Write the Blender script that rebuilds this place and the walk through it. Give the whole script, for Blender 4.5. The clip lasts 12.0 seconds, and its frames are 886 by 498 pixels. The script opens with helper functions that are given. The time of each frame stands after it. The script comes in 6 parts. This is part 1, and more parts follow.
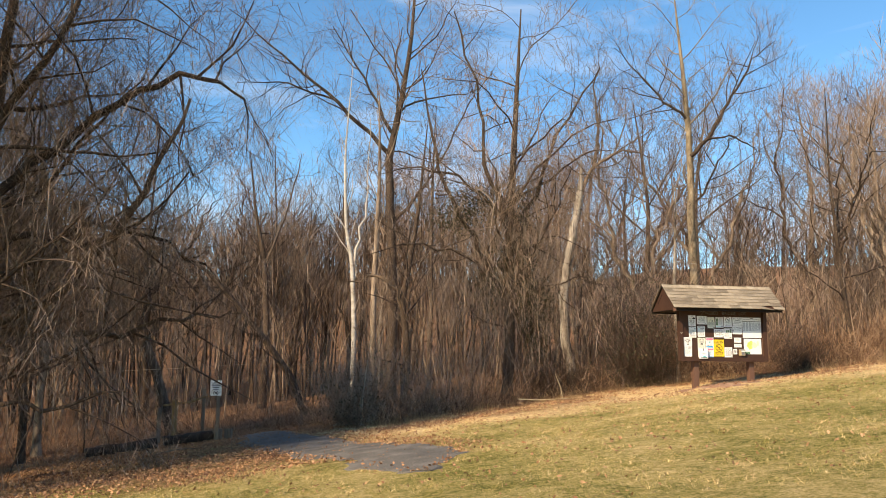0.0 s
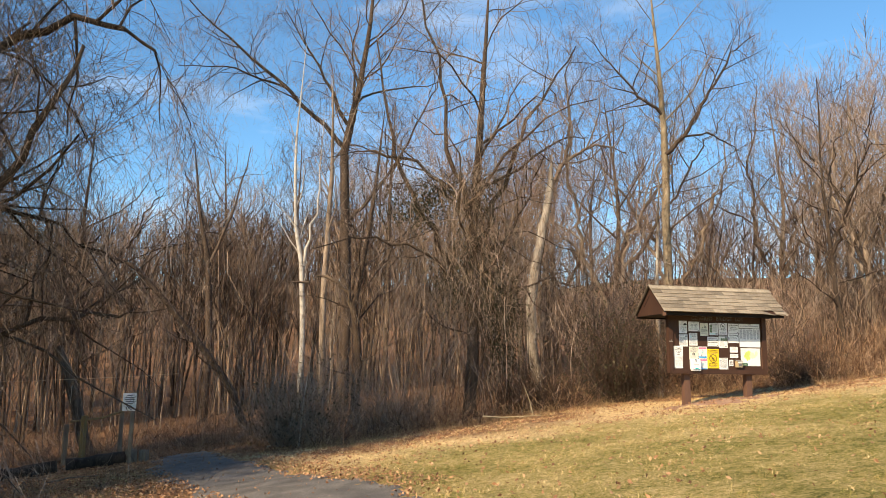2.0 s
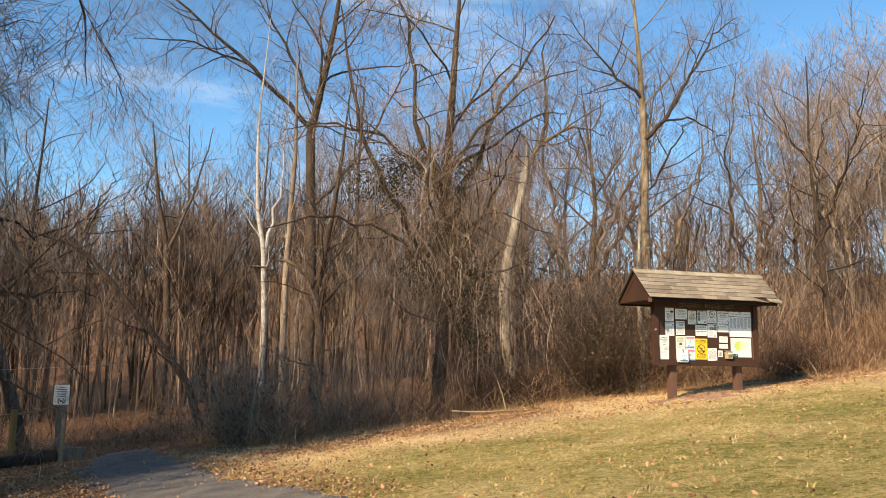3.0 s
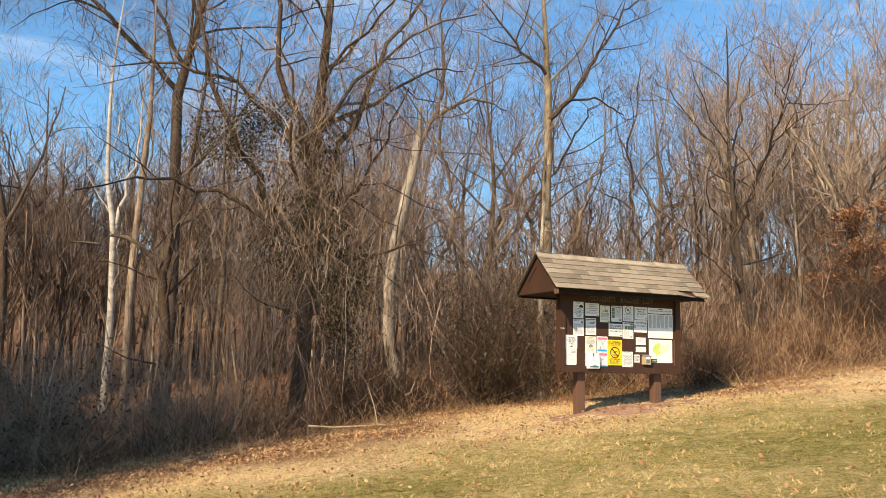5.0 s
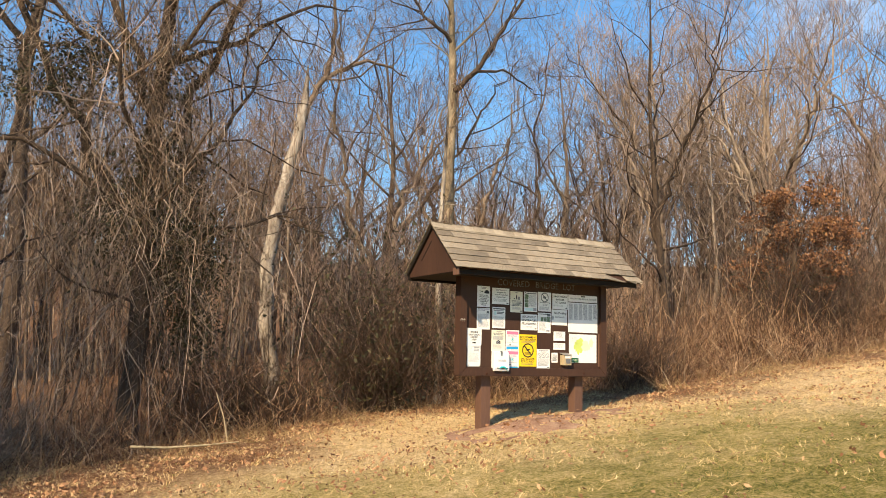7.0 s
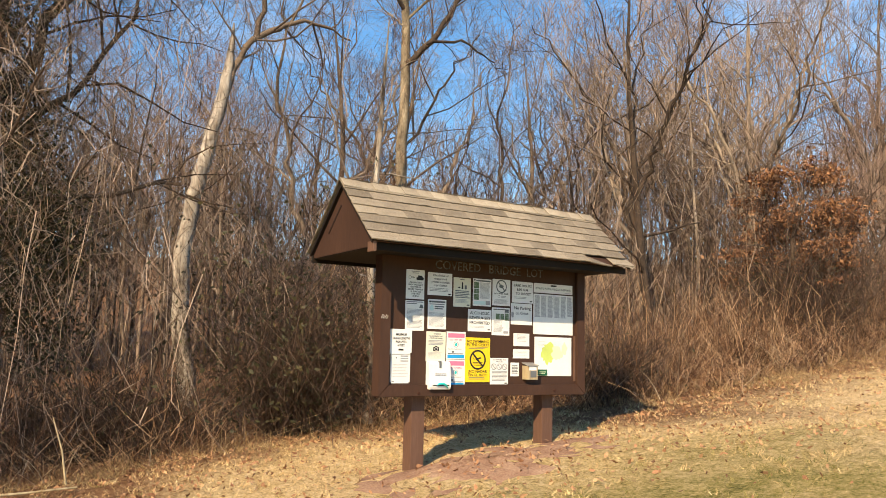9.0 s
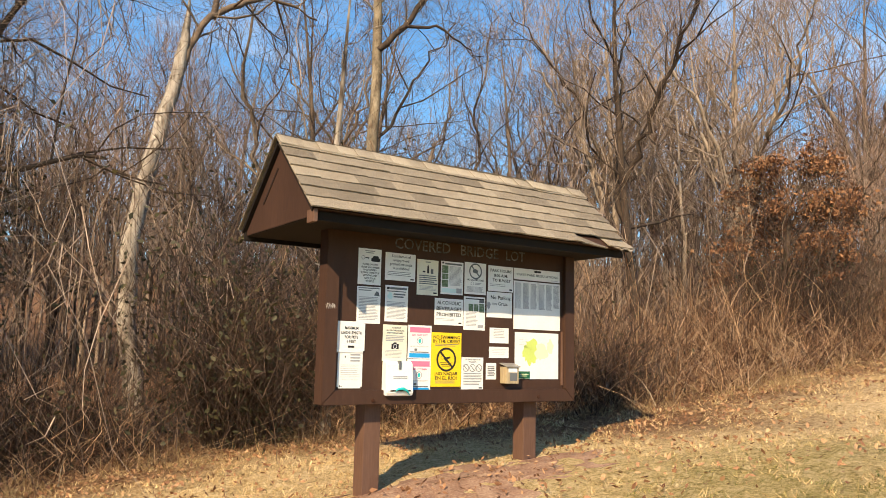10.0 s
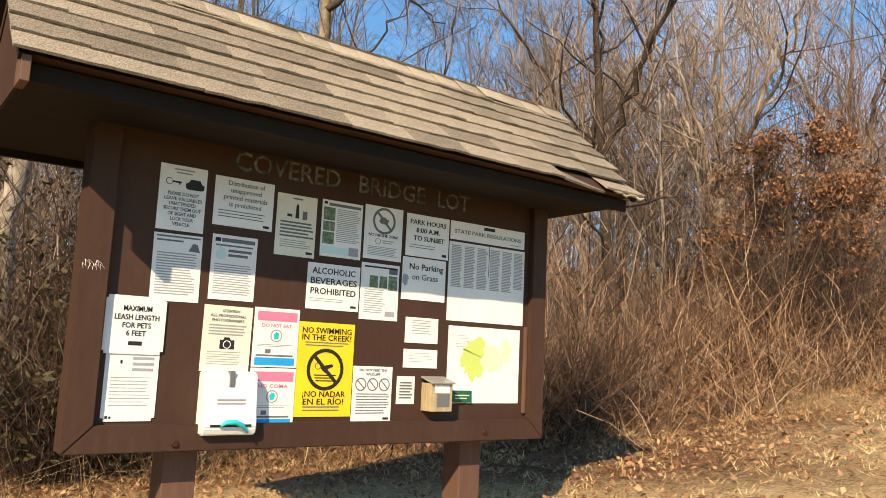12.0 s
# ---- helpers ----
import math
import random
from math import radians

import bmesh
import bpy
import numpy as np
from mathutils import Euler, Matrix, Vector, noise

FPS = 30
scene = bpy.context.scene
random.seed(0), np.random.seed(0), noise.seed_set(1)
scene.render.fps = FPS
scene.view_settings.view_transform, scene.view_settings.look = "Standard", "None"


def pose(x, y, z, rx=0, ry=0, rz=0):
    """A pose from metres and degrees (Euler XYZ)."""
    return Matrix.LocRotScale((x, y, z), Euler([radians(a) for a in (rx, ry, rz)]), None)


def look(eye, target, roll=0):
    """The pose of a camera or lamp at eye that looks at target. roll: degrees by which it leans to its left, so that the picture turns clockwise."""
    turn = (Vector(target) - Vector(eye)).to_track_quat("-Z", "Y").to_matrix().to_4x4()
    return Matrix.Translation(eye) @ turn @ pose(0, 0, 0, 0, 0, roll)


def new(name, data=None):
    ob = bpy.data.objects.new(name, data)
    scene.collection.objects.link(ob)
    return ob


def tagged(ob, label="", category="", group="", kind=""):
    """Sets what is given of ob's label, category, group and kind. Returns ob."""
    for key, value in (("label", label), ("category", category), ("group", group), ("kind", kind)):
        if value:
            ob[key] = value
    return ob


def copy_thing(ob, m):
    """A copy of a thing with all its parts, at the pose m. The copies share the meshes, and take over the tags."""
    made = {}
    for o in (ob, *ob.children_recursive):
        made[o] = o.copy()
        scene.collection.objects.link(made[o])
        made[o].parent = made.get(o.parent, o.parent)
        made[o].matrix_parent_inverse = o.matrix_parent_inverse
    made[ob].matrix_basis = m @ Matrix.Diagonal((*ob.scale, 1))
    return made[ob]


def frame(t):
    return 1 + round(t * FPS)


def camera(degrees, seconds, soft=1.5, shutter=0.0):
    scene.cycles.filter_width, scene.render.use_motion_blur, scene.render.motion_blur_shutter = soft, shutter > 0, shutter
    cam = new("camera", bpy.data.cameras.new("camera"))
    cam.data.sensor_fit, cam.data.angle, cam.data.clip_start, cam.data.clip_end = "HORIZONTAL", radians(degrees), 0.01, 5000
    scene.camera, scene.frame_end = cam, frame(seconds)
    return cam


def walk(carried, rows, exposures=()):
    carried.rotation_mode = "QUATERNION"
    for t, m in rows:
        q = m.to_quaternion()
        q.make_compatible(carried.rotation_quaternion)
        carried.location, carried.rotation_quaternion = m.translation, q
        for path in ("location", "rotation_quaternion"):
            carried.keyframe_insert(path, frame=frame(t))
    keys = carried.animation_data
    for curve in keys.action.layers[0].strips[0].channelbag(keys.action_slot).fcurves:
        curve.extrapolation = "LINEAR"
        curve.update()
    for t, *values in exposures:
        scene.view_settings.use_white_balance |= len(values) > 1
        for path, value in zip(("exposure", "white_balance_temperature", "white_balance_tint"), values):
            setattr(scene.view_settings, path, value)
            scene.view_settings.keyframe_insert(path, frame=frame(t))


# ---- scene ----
cam = camera(58.5, 12.0, 0.9)
PATH = [
    (0, (2.364, -2.907, 0.963), (2.736, -0.962, 1.244), 0.4),
    (0.5, (2.447, -2.291, 0.992), (2.811, -0.346, 1.281), 0.2),
    (1, (2.593, -1.588, 0.998), (2.97, 0.355, 1.289), 0.2),
    (1.5, (2.748, -0.835, 0.969), (3.165, 1.098, 1.27), 0.4),
    (2, (3.069, -0.107, 0.991), (3.535, 1.814, 1.297), 0.7),
    (2.5, (3.306, 0.637, 0.97), (3.789, 2.555, 1.265), 0.8),
    (3, (3.589, 1.399, 0.941), (4.121, 3.304, 1.231), 0.9),
    (3.5, (3.924, 2.161, 0.933), (4.549, 4.039, 1.222), 0.9),
    (5.5, (5.552, 5.137, 1.241), (6.376, 6.94, 1.51), 1.4),
    (6, (5.895, 5.762, 1.26), (6.786, 7.533, 1.528), 1.2),
    (6.5, (6.305, 6.375, 1.25), (7.235, 8.124, 1.523), 1.5),
    (7, (6.733, 6.949, 1.284), (7.722, 8.668, 1.544), 1.4),
    (9, (8.606, 9.283, 1.404), (9.671, 10.956, 1.663), 1.3),
    (9.5, (9.001, 9.833, 1.381), (10.091, 11.489, 1.643), 1.3),
    (10, (9.431, 10.347, 1.368), (10.544, 11.987, 1.636), 1.3),
    (10.5, (9.899, 10.789, 1.416), (11.046, 12.406, 1.677), 1.5),
    (11, (10.358, 11.31, 1.373), (11.524, 12.913, 1.637), 1.3),
    (11.5, (10.856, 11.78, 1.423), (12.037, 13.374, 1.678), 2.0),
    (12, (11.223, 12.305, 1.423), (12.411, 13.892, 1.692), 2.6),
]
walk(cam, [(t, look(eye, target, roll)) for t, eye, target, roll in PATH])

# ---- world, sun ----
SUN = Vector((1.19, 0.90, -1.00)).normalized()
world = bpy.data.worlds.new("sky")
scene.world = world
world.use_nodes = True
wn, wl = world.node_tree.nodes, world.node_tree.links
wn.clear()
w_out = wn.new("ShaderNodeOutputWorld")
w_bg = wn.new("ShaderNodeBackground")
w_sky = wn.new("ShaderNodeTexSky")
w_sky.sky_type, w_sky.sun_disc = "NISHITA", False
w_sky.sun_elevation = math.asin(-SUN.z)
w_sky.sun_rotation = math.atan2(-SUN.x, -SUN.y)
w_sky.air_density, w_sky.dust_density, w_sky.ozone_density = 1.0, 0.0, 2.2
w_bg.inputs["Strength"].default_value = 0.145
w_co = wn.new("ShaderNodeTexCoord")
w_map = wn.new("ShaderNodeMapping")
w_map.inputs["Scale"].default_value = (1.6, 2.6, 6.5)
w_map.inputs["Rotation"].default_value = (0.2, 0.35, 0.6)
w_cl = wn.new("ShaderNodeTexNoise")
w_cl.inputs["Scale"].default_value, w_cl.inputs["Detail"].default_value, w_cl.inputs["Roughness"].default_value = 1.5, 7, 0.58
w_cl.inputs["Distortion"].default_value = 0.6
w_rm = wn.new("ShaderNodeMapRange")
w_rm.inputs["From Min"].default_value, w_rm.inputs["From Max"].default_value = 0.51, 0.78
w_rm.inputs["To Max"].default_value = 0.75
w_mix = wn.new("ShaderNodeMix")
w_mix.data_type = "RGBA"
w_mix.inputs["B"].default_value = (6.2, 6.5, 7.0, 1)
wl.new(w_co.outputs["Generated"], w_map.inputs["Vector"])
wl.new(w_map.outputs["Vector"], w_cl.inputs["Vector"])
wl.new(w_cl.outputs["Fac"], w_rm.inputs["Value"])
wl.new(w_rm.outputs["Result"], w_mix.inputs["Factor"])
w_tint = wn.new("ShaderNodeMix")
w_tint.data_type, w_tint.blend_type = "RGBA", "MULTIPLY"
w_tint.inputs["Factor"].default_value = 1.0
w_tint.inputs["B"].default_value = (0.76, 1.10, 1.21, 1)
wl.new(w_sky.outputs["Color"], w_tint.inputs["A"])
wl.new(w_tint.outputs["Result"], w_mix.inputs["A"])
wl.new(w_mix.outputs["Result"], w_bg.inputs["Color"])
wl.new(w_bg.outputs["Background"], w_out.inputs["Surface"])

sun = new("sun", bpy.data.lights.new("sun", "SUN"))
sun.data.energy, sun.data.angle, sun.data.color = 6.9, radians(0.55), (1.0, 0.775, 0.50)
sun.matrix_world = look((0, 0, 60), Vector((0, 0, 60)) + SUN)
scene.view_settings.exposure = 0.24


# ---- materials ----
def material(name, ramp, scale=8.0, detail=6.0, rough=0.8, bump=0.3, depth=0.01, fine=60.0, stretch=(1, 1, 1), per_object=0.0,
             per_island=0.0, coords="Object", metallic=0.0, distort=0.0, mix=0.35):
    """Two scales of noise through a colour ramp, with relief. ramp: [(position, colour)]."""
    m = bpy.data.materials.new(name)
    m.use_nodes = True
    n, l = m.node_tree.nodes, m.node_tree.links
    b = n["Principled BSDF"]
    co = n.new("ShaderNodeTexCoord")
    mp = n.new("ShaderNodeMapping")
    mp.inputs["Scale"].default_value = stretch
    l.new(co.outputs[coords], mp.inputs["Vector"])
    big, small = n.new("ShaderNodeTexNoise"), n.new("ShaderNodeTexNoise")
    for t, s in ((big, scale), (small, fine)):
        t.inputs["Scale"].default_value, t.inputs["Detail"].default_value = s, detail
        t.inputs["Distortion"].default_value = distort
        l.new(mp.outputs["Vector"], t.inputs["Vector"])
    two = n.new("ShaderNodeMix")
    two.inputs["Factor"].default_value = mix
    l.new(big.outputs["Fac"], two.inputs["A"])
    l.new(small.outputs["Fac"], two.inputs["B"])
    value = two.outputs["Result"]
    for amount, node, socket in ((per_object, "ShaderNodeObjectInfo", "Random"), (per_island, "ShaderNodeNewGeometry", "Random Per Island")):
        if amount:
            info, off = n.new(node), n.new("ShaderNodeMapRange")
            off.inputs["To Min"].default_value, off.inputs["To Max"].default_value = -amount, amount
            add = n.new("ShaderNodeMath")
            l.new(info.outputs[socket], off.inputs["Value"])
            l.new(value, add.inputs[0])
            l.new(off.outputs["Result"], add.inputs[1])
            value = add.outputs["Value"]
    cr = n.new("ShaderNodeValToRGB")
    els = cr.color_ramp.elements
    while len(els) < len(ramp):
        els.new(0.5)
    for e, (p, c) in zip(els, ramp):
        e.position, e.color = p, (*c, 1)
    l.new(value, cr.inputs["Fac"])
    l.new(cr.outputs["Color"], b.inputs["Base Color"])
    b.inputs["Roughness"].default_value, b.inputs["Metallic"].default_value = rough, metallic
    b.inputs["Specular IOR Level"].default_value = 0.3
    if bump:
        bp = n.new("ShaderNodeBump")
        bp.inputs["Strength"].default_value, bp.inputs["Distance"].default_value = bump, depth
        l.new(two.outputs["Result"], bp.inputs["Height"])
        l.new(bp.outputs["Normal"], b.inputs["Normal"])
    return m


def plain(name, colour, rough=0.6, metallic=0.0):
    r, g, b = colour
    return material(name, [(0.3, (r * 0.9, g * 0.9, b * 0.9)), (0.7, (min(1, r * 1.06), min(1, g * 1.06), min(1, b * 1.06)))], 5, 4, rough, 0.08, 0.001, metallic=metallic)


BARK = material("bark_grey_brown", [(0.30, (0.045, 0.030, 0.021)), (0.5, (0.155, 0.112, 0.078)), (0.70, (0.40, 0.315, 0.235))], 2.0, 8, 0.9, 0.8, 0.03, 14, (3, 3, 0.6), per_object=0.14)
BARK_DARK = material("bark_dark", [(0.32, (0.026, 0.017, 0.012)), (0.68, (0.098, 0.068, 0.047))], 2.0, 8, 0.9, 0.8, 0.03, 14, (3, 3, 0.6), per_object=0.1)
BARK_TAN = material("bark_tan_sycamore", [(0.34, (0.075, 0.055, 0.035)), (0.5, (0.215, 0.165, 0.105)), (0.68, (0.37, 0.305, 0.21))], 1.6, 8, 0.85, 0.6, 0.02, 9, (2, 2, 0.8))
BARK_PALE = material("bark_bleached", [(0.37, (0.06, 0.045, 0.034)), (0.46, (0.23, 0.19, 0.148)), (0.64, (0.50, 0.44, 0.36))], 1.8, 8, 0.85, 0.6, 0.02, 8, (2.5, 2.5, 0.5))
BARK_WHITE = material("bark_white", [(0.32, (0.12, 0.095, 0.08)), (0.44, (0.40, 0.36, 0.31)), (0.72, (0.64, 0.595, 0.53))], 2.5, 8, 0.8, 0.4, 0.01, 9, (1, 1, 2.5))
LIMB = material("limb_bark", [(0.3, (0.07, 0.048, 0.034)), (0.7, (0.20, 0.145, 0.10))], 3, 6, 0.9, 0.5, 0.01, 20, per_object=0.12)
TWIG = material("twig_brown", [(0.3, (0.115, 0.080, 0.058)), (0.7, (0.42, 0.32, 0.245))], 2, 4, 0.85, 0.0, per_object=0.12, per_island=0.1)
TWIG_DARK = material("twig_dark", [(0.3, (0.040, 0.025, 0.018)), (0.7, (0.135, 0.088, 0.062))], 2, 4, 0.85, 0.0, per_island=0.12)
TWIG_RED = material("twig_reddish", [(0.3, (0.20, 0.125, 0.092)), (0.7, (0.48, 0.335, 0.255))], 2, 4, 0.85, 0.0, per_object=0.08, per_island=0.1)
FARWOOD = material("far_wood_bark", [(0.15, (0.028, 0.018, 0.013)), (0.5, (0.12, 0.079, 0.054)), (0.85, (0.44, 0.33, 0.24))], 0.4, 4, 0.9, 0.0, per_island=0.35)
BRUSH = material("brush_stems", [(0.2, (0.032, 0.015, 0.009)), (0.5, (0.175, 0.088, 0.047)), (0.80, (0.54, 0.36, 0.215))], 0.5, 4, 0.85, 0.0, per_island=0.36)
CANE = material("pale_canes", [(0.3, (0.30, 0.21, 0.13)), (0.7, (0.55, 0.44, 0.30))], 2, 4, 0.8, 0.0, per_island=0.12)
EVERGREEN = material("vine_leaf", [(0.2, (0.020, 0.020, 0.009)), (0.6, (0.050, 0.045, 0.018)), (0.85, (0.11, 0.085, 0.035))], 3, 4, 0.6, 0.0, per_island=0.2)
OAK_LEAF = material("dry_oak_leaf", [(0.2, (0.085, 0.036, 0.018)), (0.5, (0.23, 0.105, 0.048)), (0.85, (0.44, 0.235, 0.11))], 3, 4, 0.7, 0.0, per_island=0.25)
FALLEN = material("fallen_leaf", [(0.15, (0.11, 0.046, 0.023)), (0.5, (0.33, 0.17, 0.085)), (0.85, (0.52, 0.325, 0.175))], 3, 4, 0.8, 0.0, per_island=0.3)
BLADE = material("grass_blade", [(0.32, (0.075, 0.092, 0.016)), (0.47, (0.225, 0.20, 0.048)), (0.58, (0.50, 0.365, 0.145)), (0.76, (0.74, 0.57, 0.30))], 0.55, 6, 0.75, 0.0, per_island=0.16, coords="Object")
STRAW_BLADE = material("straw_blade", [(0.2, (0.34, 0.205, 0.085)), (0.5, (0.68, 0.49, 0.24)), (0.85, (0.84, 0.66, 0.39))], 0.9, 6, 0.75, 0.0, per_island=0.22)
STRAW = material("dry_grass", [(0.2, (0.22, 0.14, 0.06)), (0.6, (0.42, 0.29, 0.14)), (0.85, (0.58, 0.43, 0.23))], 1, 4, 0.8, 0.0, per_island=0.2)
GRAVEL = material("fine_gravel", [(0.3, (0.05, 0.046, 0.042)), (0.5, (0.13, 0.119, 0.107)), (0.72, (0.30, 0.272, 0.24))], 2.2, 10, 0.95, 1.0, 0.02, 70, mix=0.6)
MULCH = material("red_mulch", [(0.3, (0.15, 0.078, 0.048)), (0.5, (0.34, 0.20, 0.13)), (0.7, (0.56, 0.40, 0.27))], 5, 10, 0.95, 1.0, 0.03, 60, mix=0.55)
PAINT = material("brown_painted_wood", [(0.3, (0.040, 0.019, 0.012)), (0.6, (0.058, 0.028, 0.0175)), (0.8, (0.084, 0.044, 0.028))], 2.5, 8, 0.72, 0.25, 0.004, 40, (1, 1, 0.25))
PAINT_POST = material("brown_painted_post", [(0.3, (0.095, 0.048, 0.032)), (0.7, (0.155, 0.088, 0.060))], 2.5, 8, 0.65, 0.4, 0.006, 40, (2, 2, 0.25))
# near-black colour that paints in the deep shade under the roof
SHADE_BLACK = material("shade_black_boards", [(0.3, (0.006, 0.004, 0.003)), (0.7, (0.015, 0.009, 0.006))], 3, 6, 0.8, 0.3, 0.003)
RUST = plain("rusty_bolt", (0.06, 0.025, 0.015), 0.7, 0.4)
GROOVE = plain("dark_groove", (0.02, 0.01, 0.007), 0.9)
SHINGLE = material("asphalt_shingle", [(0.30, (0.075, 0.060, 0.045)), (0.47, (0.245, 0.200, 0.146)), (0.64, (0.50, 0.42, 0.31))], 2.2, 12, 0.95, 1.0, 0.008, 160, per_object=0.06, mix=0.6)
LETTER = material("worn_pale_lettering", [(0.40, (0.035, 0.036, 0.038)), (0.52, (0.12, 0.127, 0.135)), (0.68, (0.27, 0.285, 0.30))], 14, 8, 0.8, 0.0)
PAPER = plain("laminated_paper", (0.80, 0.80, 0.78), 0.35)
PAPER_CREAM = plain("cream_paper", (0.74, 0.72, 0.60), 0.4)
PAPER_YELLOW = plain("yellow_sign", (0.86, 0.60, 0.02), 0.4)
INK = plain("black_ink", (0.02, 0.02, 0.022), 0.5)
INK_GREY = plain("grey_print", (0.33, 0.34, 0.36), 0.5)
INK_DARKGREY = plain("dark_grey_print", (0.14, 0.15, 0.16), 0.5)
INK_PINK = plain("pink_print", (0.80, 0.20, 0.33), 0.5)
INK_BLUE = plain("blue_print", (0.02, 0.33, 0.72), 0.5)
INK_GREEN = plain("map_green", (0.55, 0.66, 0.16), 0.5)
INK_LIME = plain("map_pale_green", (0.70, 0.78, 0.52), 0.5)
INK_AQUA = plain("map_pale_blue", (0.58, 0.76, 0.76), 0.5)
INK_DARKGREEN = plain("dark_green_print", (0.02, 0.12, 0.06), 0.5)
INK_TEAL = plain("teal_print", (0.02, 0.50, 0.53), 0.5)
PHOTO = material("printed_photos", [(0.3, (0.03, 0.06, 0.03)), (0.5, (0.13, 0.19, 0.10)), (0.7, (0.36, 0.40, 0.36))], 40, 4, 0.4, 0.0)
PINE = material("raw_weathered_wood", [(0.3, (0.28, 0.21, 0.12)), (0.6, (0.48, 0.39, 0.24)), (0.8, (0.60, 0.51, 0.34))], 4, 8, 0.8, 0.4, 0.003, 30, (6, 6, 0.6))
GREY_WOOD = material("grey_post_wood", [(0.3, (0.12, 0.09, 0.065)), (0.6, (0.26, 0.21, 0.155)), (0.8, (0.38, 0.32, 0.25))], 3, 8, 0.9, 0.5, 0.006, 25, (4, 4, 0.5))
YELLOW_WOOD = material("yellow_post_wood", [(0.3, (0.20, 0.125, 0.045)), (0.7, (0.36, 0.25, 0.11))], 3, 8, 0.9, 0.5, 0.006, 25, (4, 4, 0.5))
STEEL = plain("dull_steel", (0.42, 0.40, 0.38), 0.45, 0.8)
SMOKE = plain("weathered_acrylic_lid", (0.30, 0.29, 0.27), 0.25)


def ground_material():
    m = bpy.data.materials.new("ground_turf_and_litter")
    m.use_nodes = True
    n, l = m.node_tree.nodes, m.node_tree.links
    b = n["Principled BSDF"]
    co = n.new("ShaderNodeTexCoord")

    def tex(scale, detail=8, rough=0.6):
        t = n.new("ShaderNodeTexNoise")
        t.inputs["Scale"].default_value, t.inputs["Detail"].default_value, t.inputs["Roughness"].default_value = scale, detail, rough
        l.new(co.outputs["Object"], t.inputs["Vector"])
        return t

    def ramp(src, stops):
        r = n.new("ShaderNodeValToRGB")
        while len(r.color_ramp.elements) < len(stops):
            r.color_ramp.elements.new(0.5)
        for e, (p, c) in zip(r.color_ramp.elements, stops):
            e.position, e.color = p, (*c, 1)
        l.new(src, r.inputs["Fac"])
        return r.outputs["Color"]

    def blend(a, bb, f):
        x = n.new("ShaderNodeMix")
        x.data_type = "RGBA"
        l.new(f, x.inputs["Factor"])
        l.new(a, x.inputs["A"])
        l.new(bb, x.inputs["B"])
        return x.outputs["Result"]

    def both(a, bb, f):
        x = n.new("ShaderNodeMix")
        x.inputs["Factor"].default_value = f
        l.new(a, x.inputs["A"])
        l.new(bb, x.inputs["B"])
        return x.outputs["Result"]

    patch, tuft, grit = tex(0.55), tex(9, 10, 0.75), tex(70, 6, 0.7)
    fibre = tex(36, 8, 0.8)
    clod = tex(3.2, 6, 0.7)
    turf = ramp(both(both(both(patch.outputs["Fac"], clod.outputs["Fac"], 0.45), tuft.outputs["Fac"], 0.5), fibre.outputs["Fac"], 0.35), [(0.40, (0.075, 0.082, 0.016)), (0.465, (0.255, 0.228, 0.056)), (0.53, (0.51, 0.385, 0.155)), (0.63, (0.80, 0.63, 0.34))])
    litter = ramp(both(tuft.outputs["Fac"], fibre.outputs["Fac"], 0.55), [(0.36, (0.055, 0.026, 0.014)), (0.5, (0.22, 0.115, 0.060)), (0.64, (0.50, 0.31, 0.17))])
    straw = ramp(both(tuft.outputs["Fac"], fibre.outputs["Fac"], 0.55), [(0.37, (0.20, 0.115, 0.05)), (0.435, (0.54, 0.36, 0.165)), (0.51, (0.82, 0.605, 0.32)), (0.62, (0.93, 0.765, 0.50))])
    for_litter, for_straw = n.new("ShaderNodeAttribute"), n.new("ShaderNodeAttribute")
    for_litter.attribute_name, for_straw.attribute_name = "litter", "straw"
    colour = blend(blend(turf, straw, for_straw.outputs["Fac"]), litter, for_litter.outputs["Fac"])
    l.new(colour, b.inputs["Base Color"])
    b.inputs["Roughness"].default_value = 0.95
    b.inputs["Specular IOR Level"].default_value = 0.15
    bp = n.new("ShaderNodeBump")
    bp.inputs["Strength"].default_value, bp.inputs["Distance"].default_value = 1.0, 0.07
    l.new(both(both(tuft.outputs["Fac"], fibre.outputs["Fac"], 0.5), grit.outputs["Fac"], 0.25), bp.inputs["Height"])
    l.new(bp.outputs["Normal"], b.inputs["Normal"])
    return m


GROUND = ground_material()


# ---- building helpers ----
def part(name, bm, material, parent=None, label=""):
    me = bpy.data.meshes.new(name)
    bm.to_mesh(me)
    bm.free()
    me.materials.append(material)
    ob = new(name, me)
    ob.parent = parent
    return tagged(ob, label)


def box(bm, x0, x1, y0, y1, z0, z1, bevel=0.0):
    m = Matrix.Translation(((x0 + x1) / 2, (y0 + y1) / 2, (z0 + z1) / 2)) @ Matrix.Diagonal((x1 - x0, y1 - y0, z1 - z0, 1))
    r = bmesh.ops.create_cube(bm, size=1, matrix=m)
    if bevel:
        es = list({e for v in r["verts"] for e in v.link_edges})
        bmesh.ops.bevel(bm, geom=es, offset=bevel, segments=2, affect="EDGES", profile=0.6)
    return bm


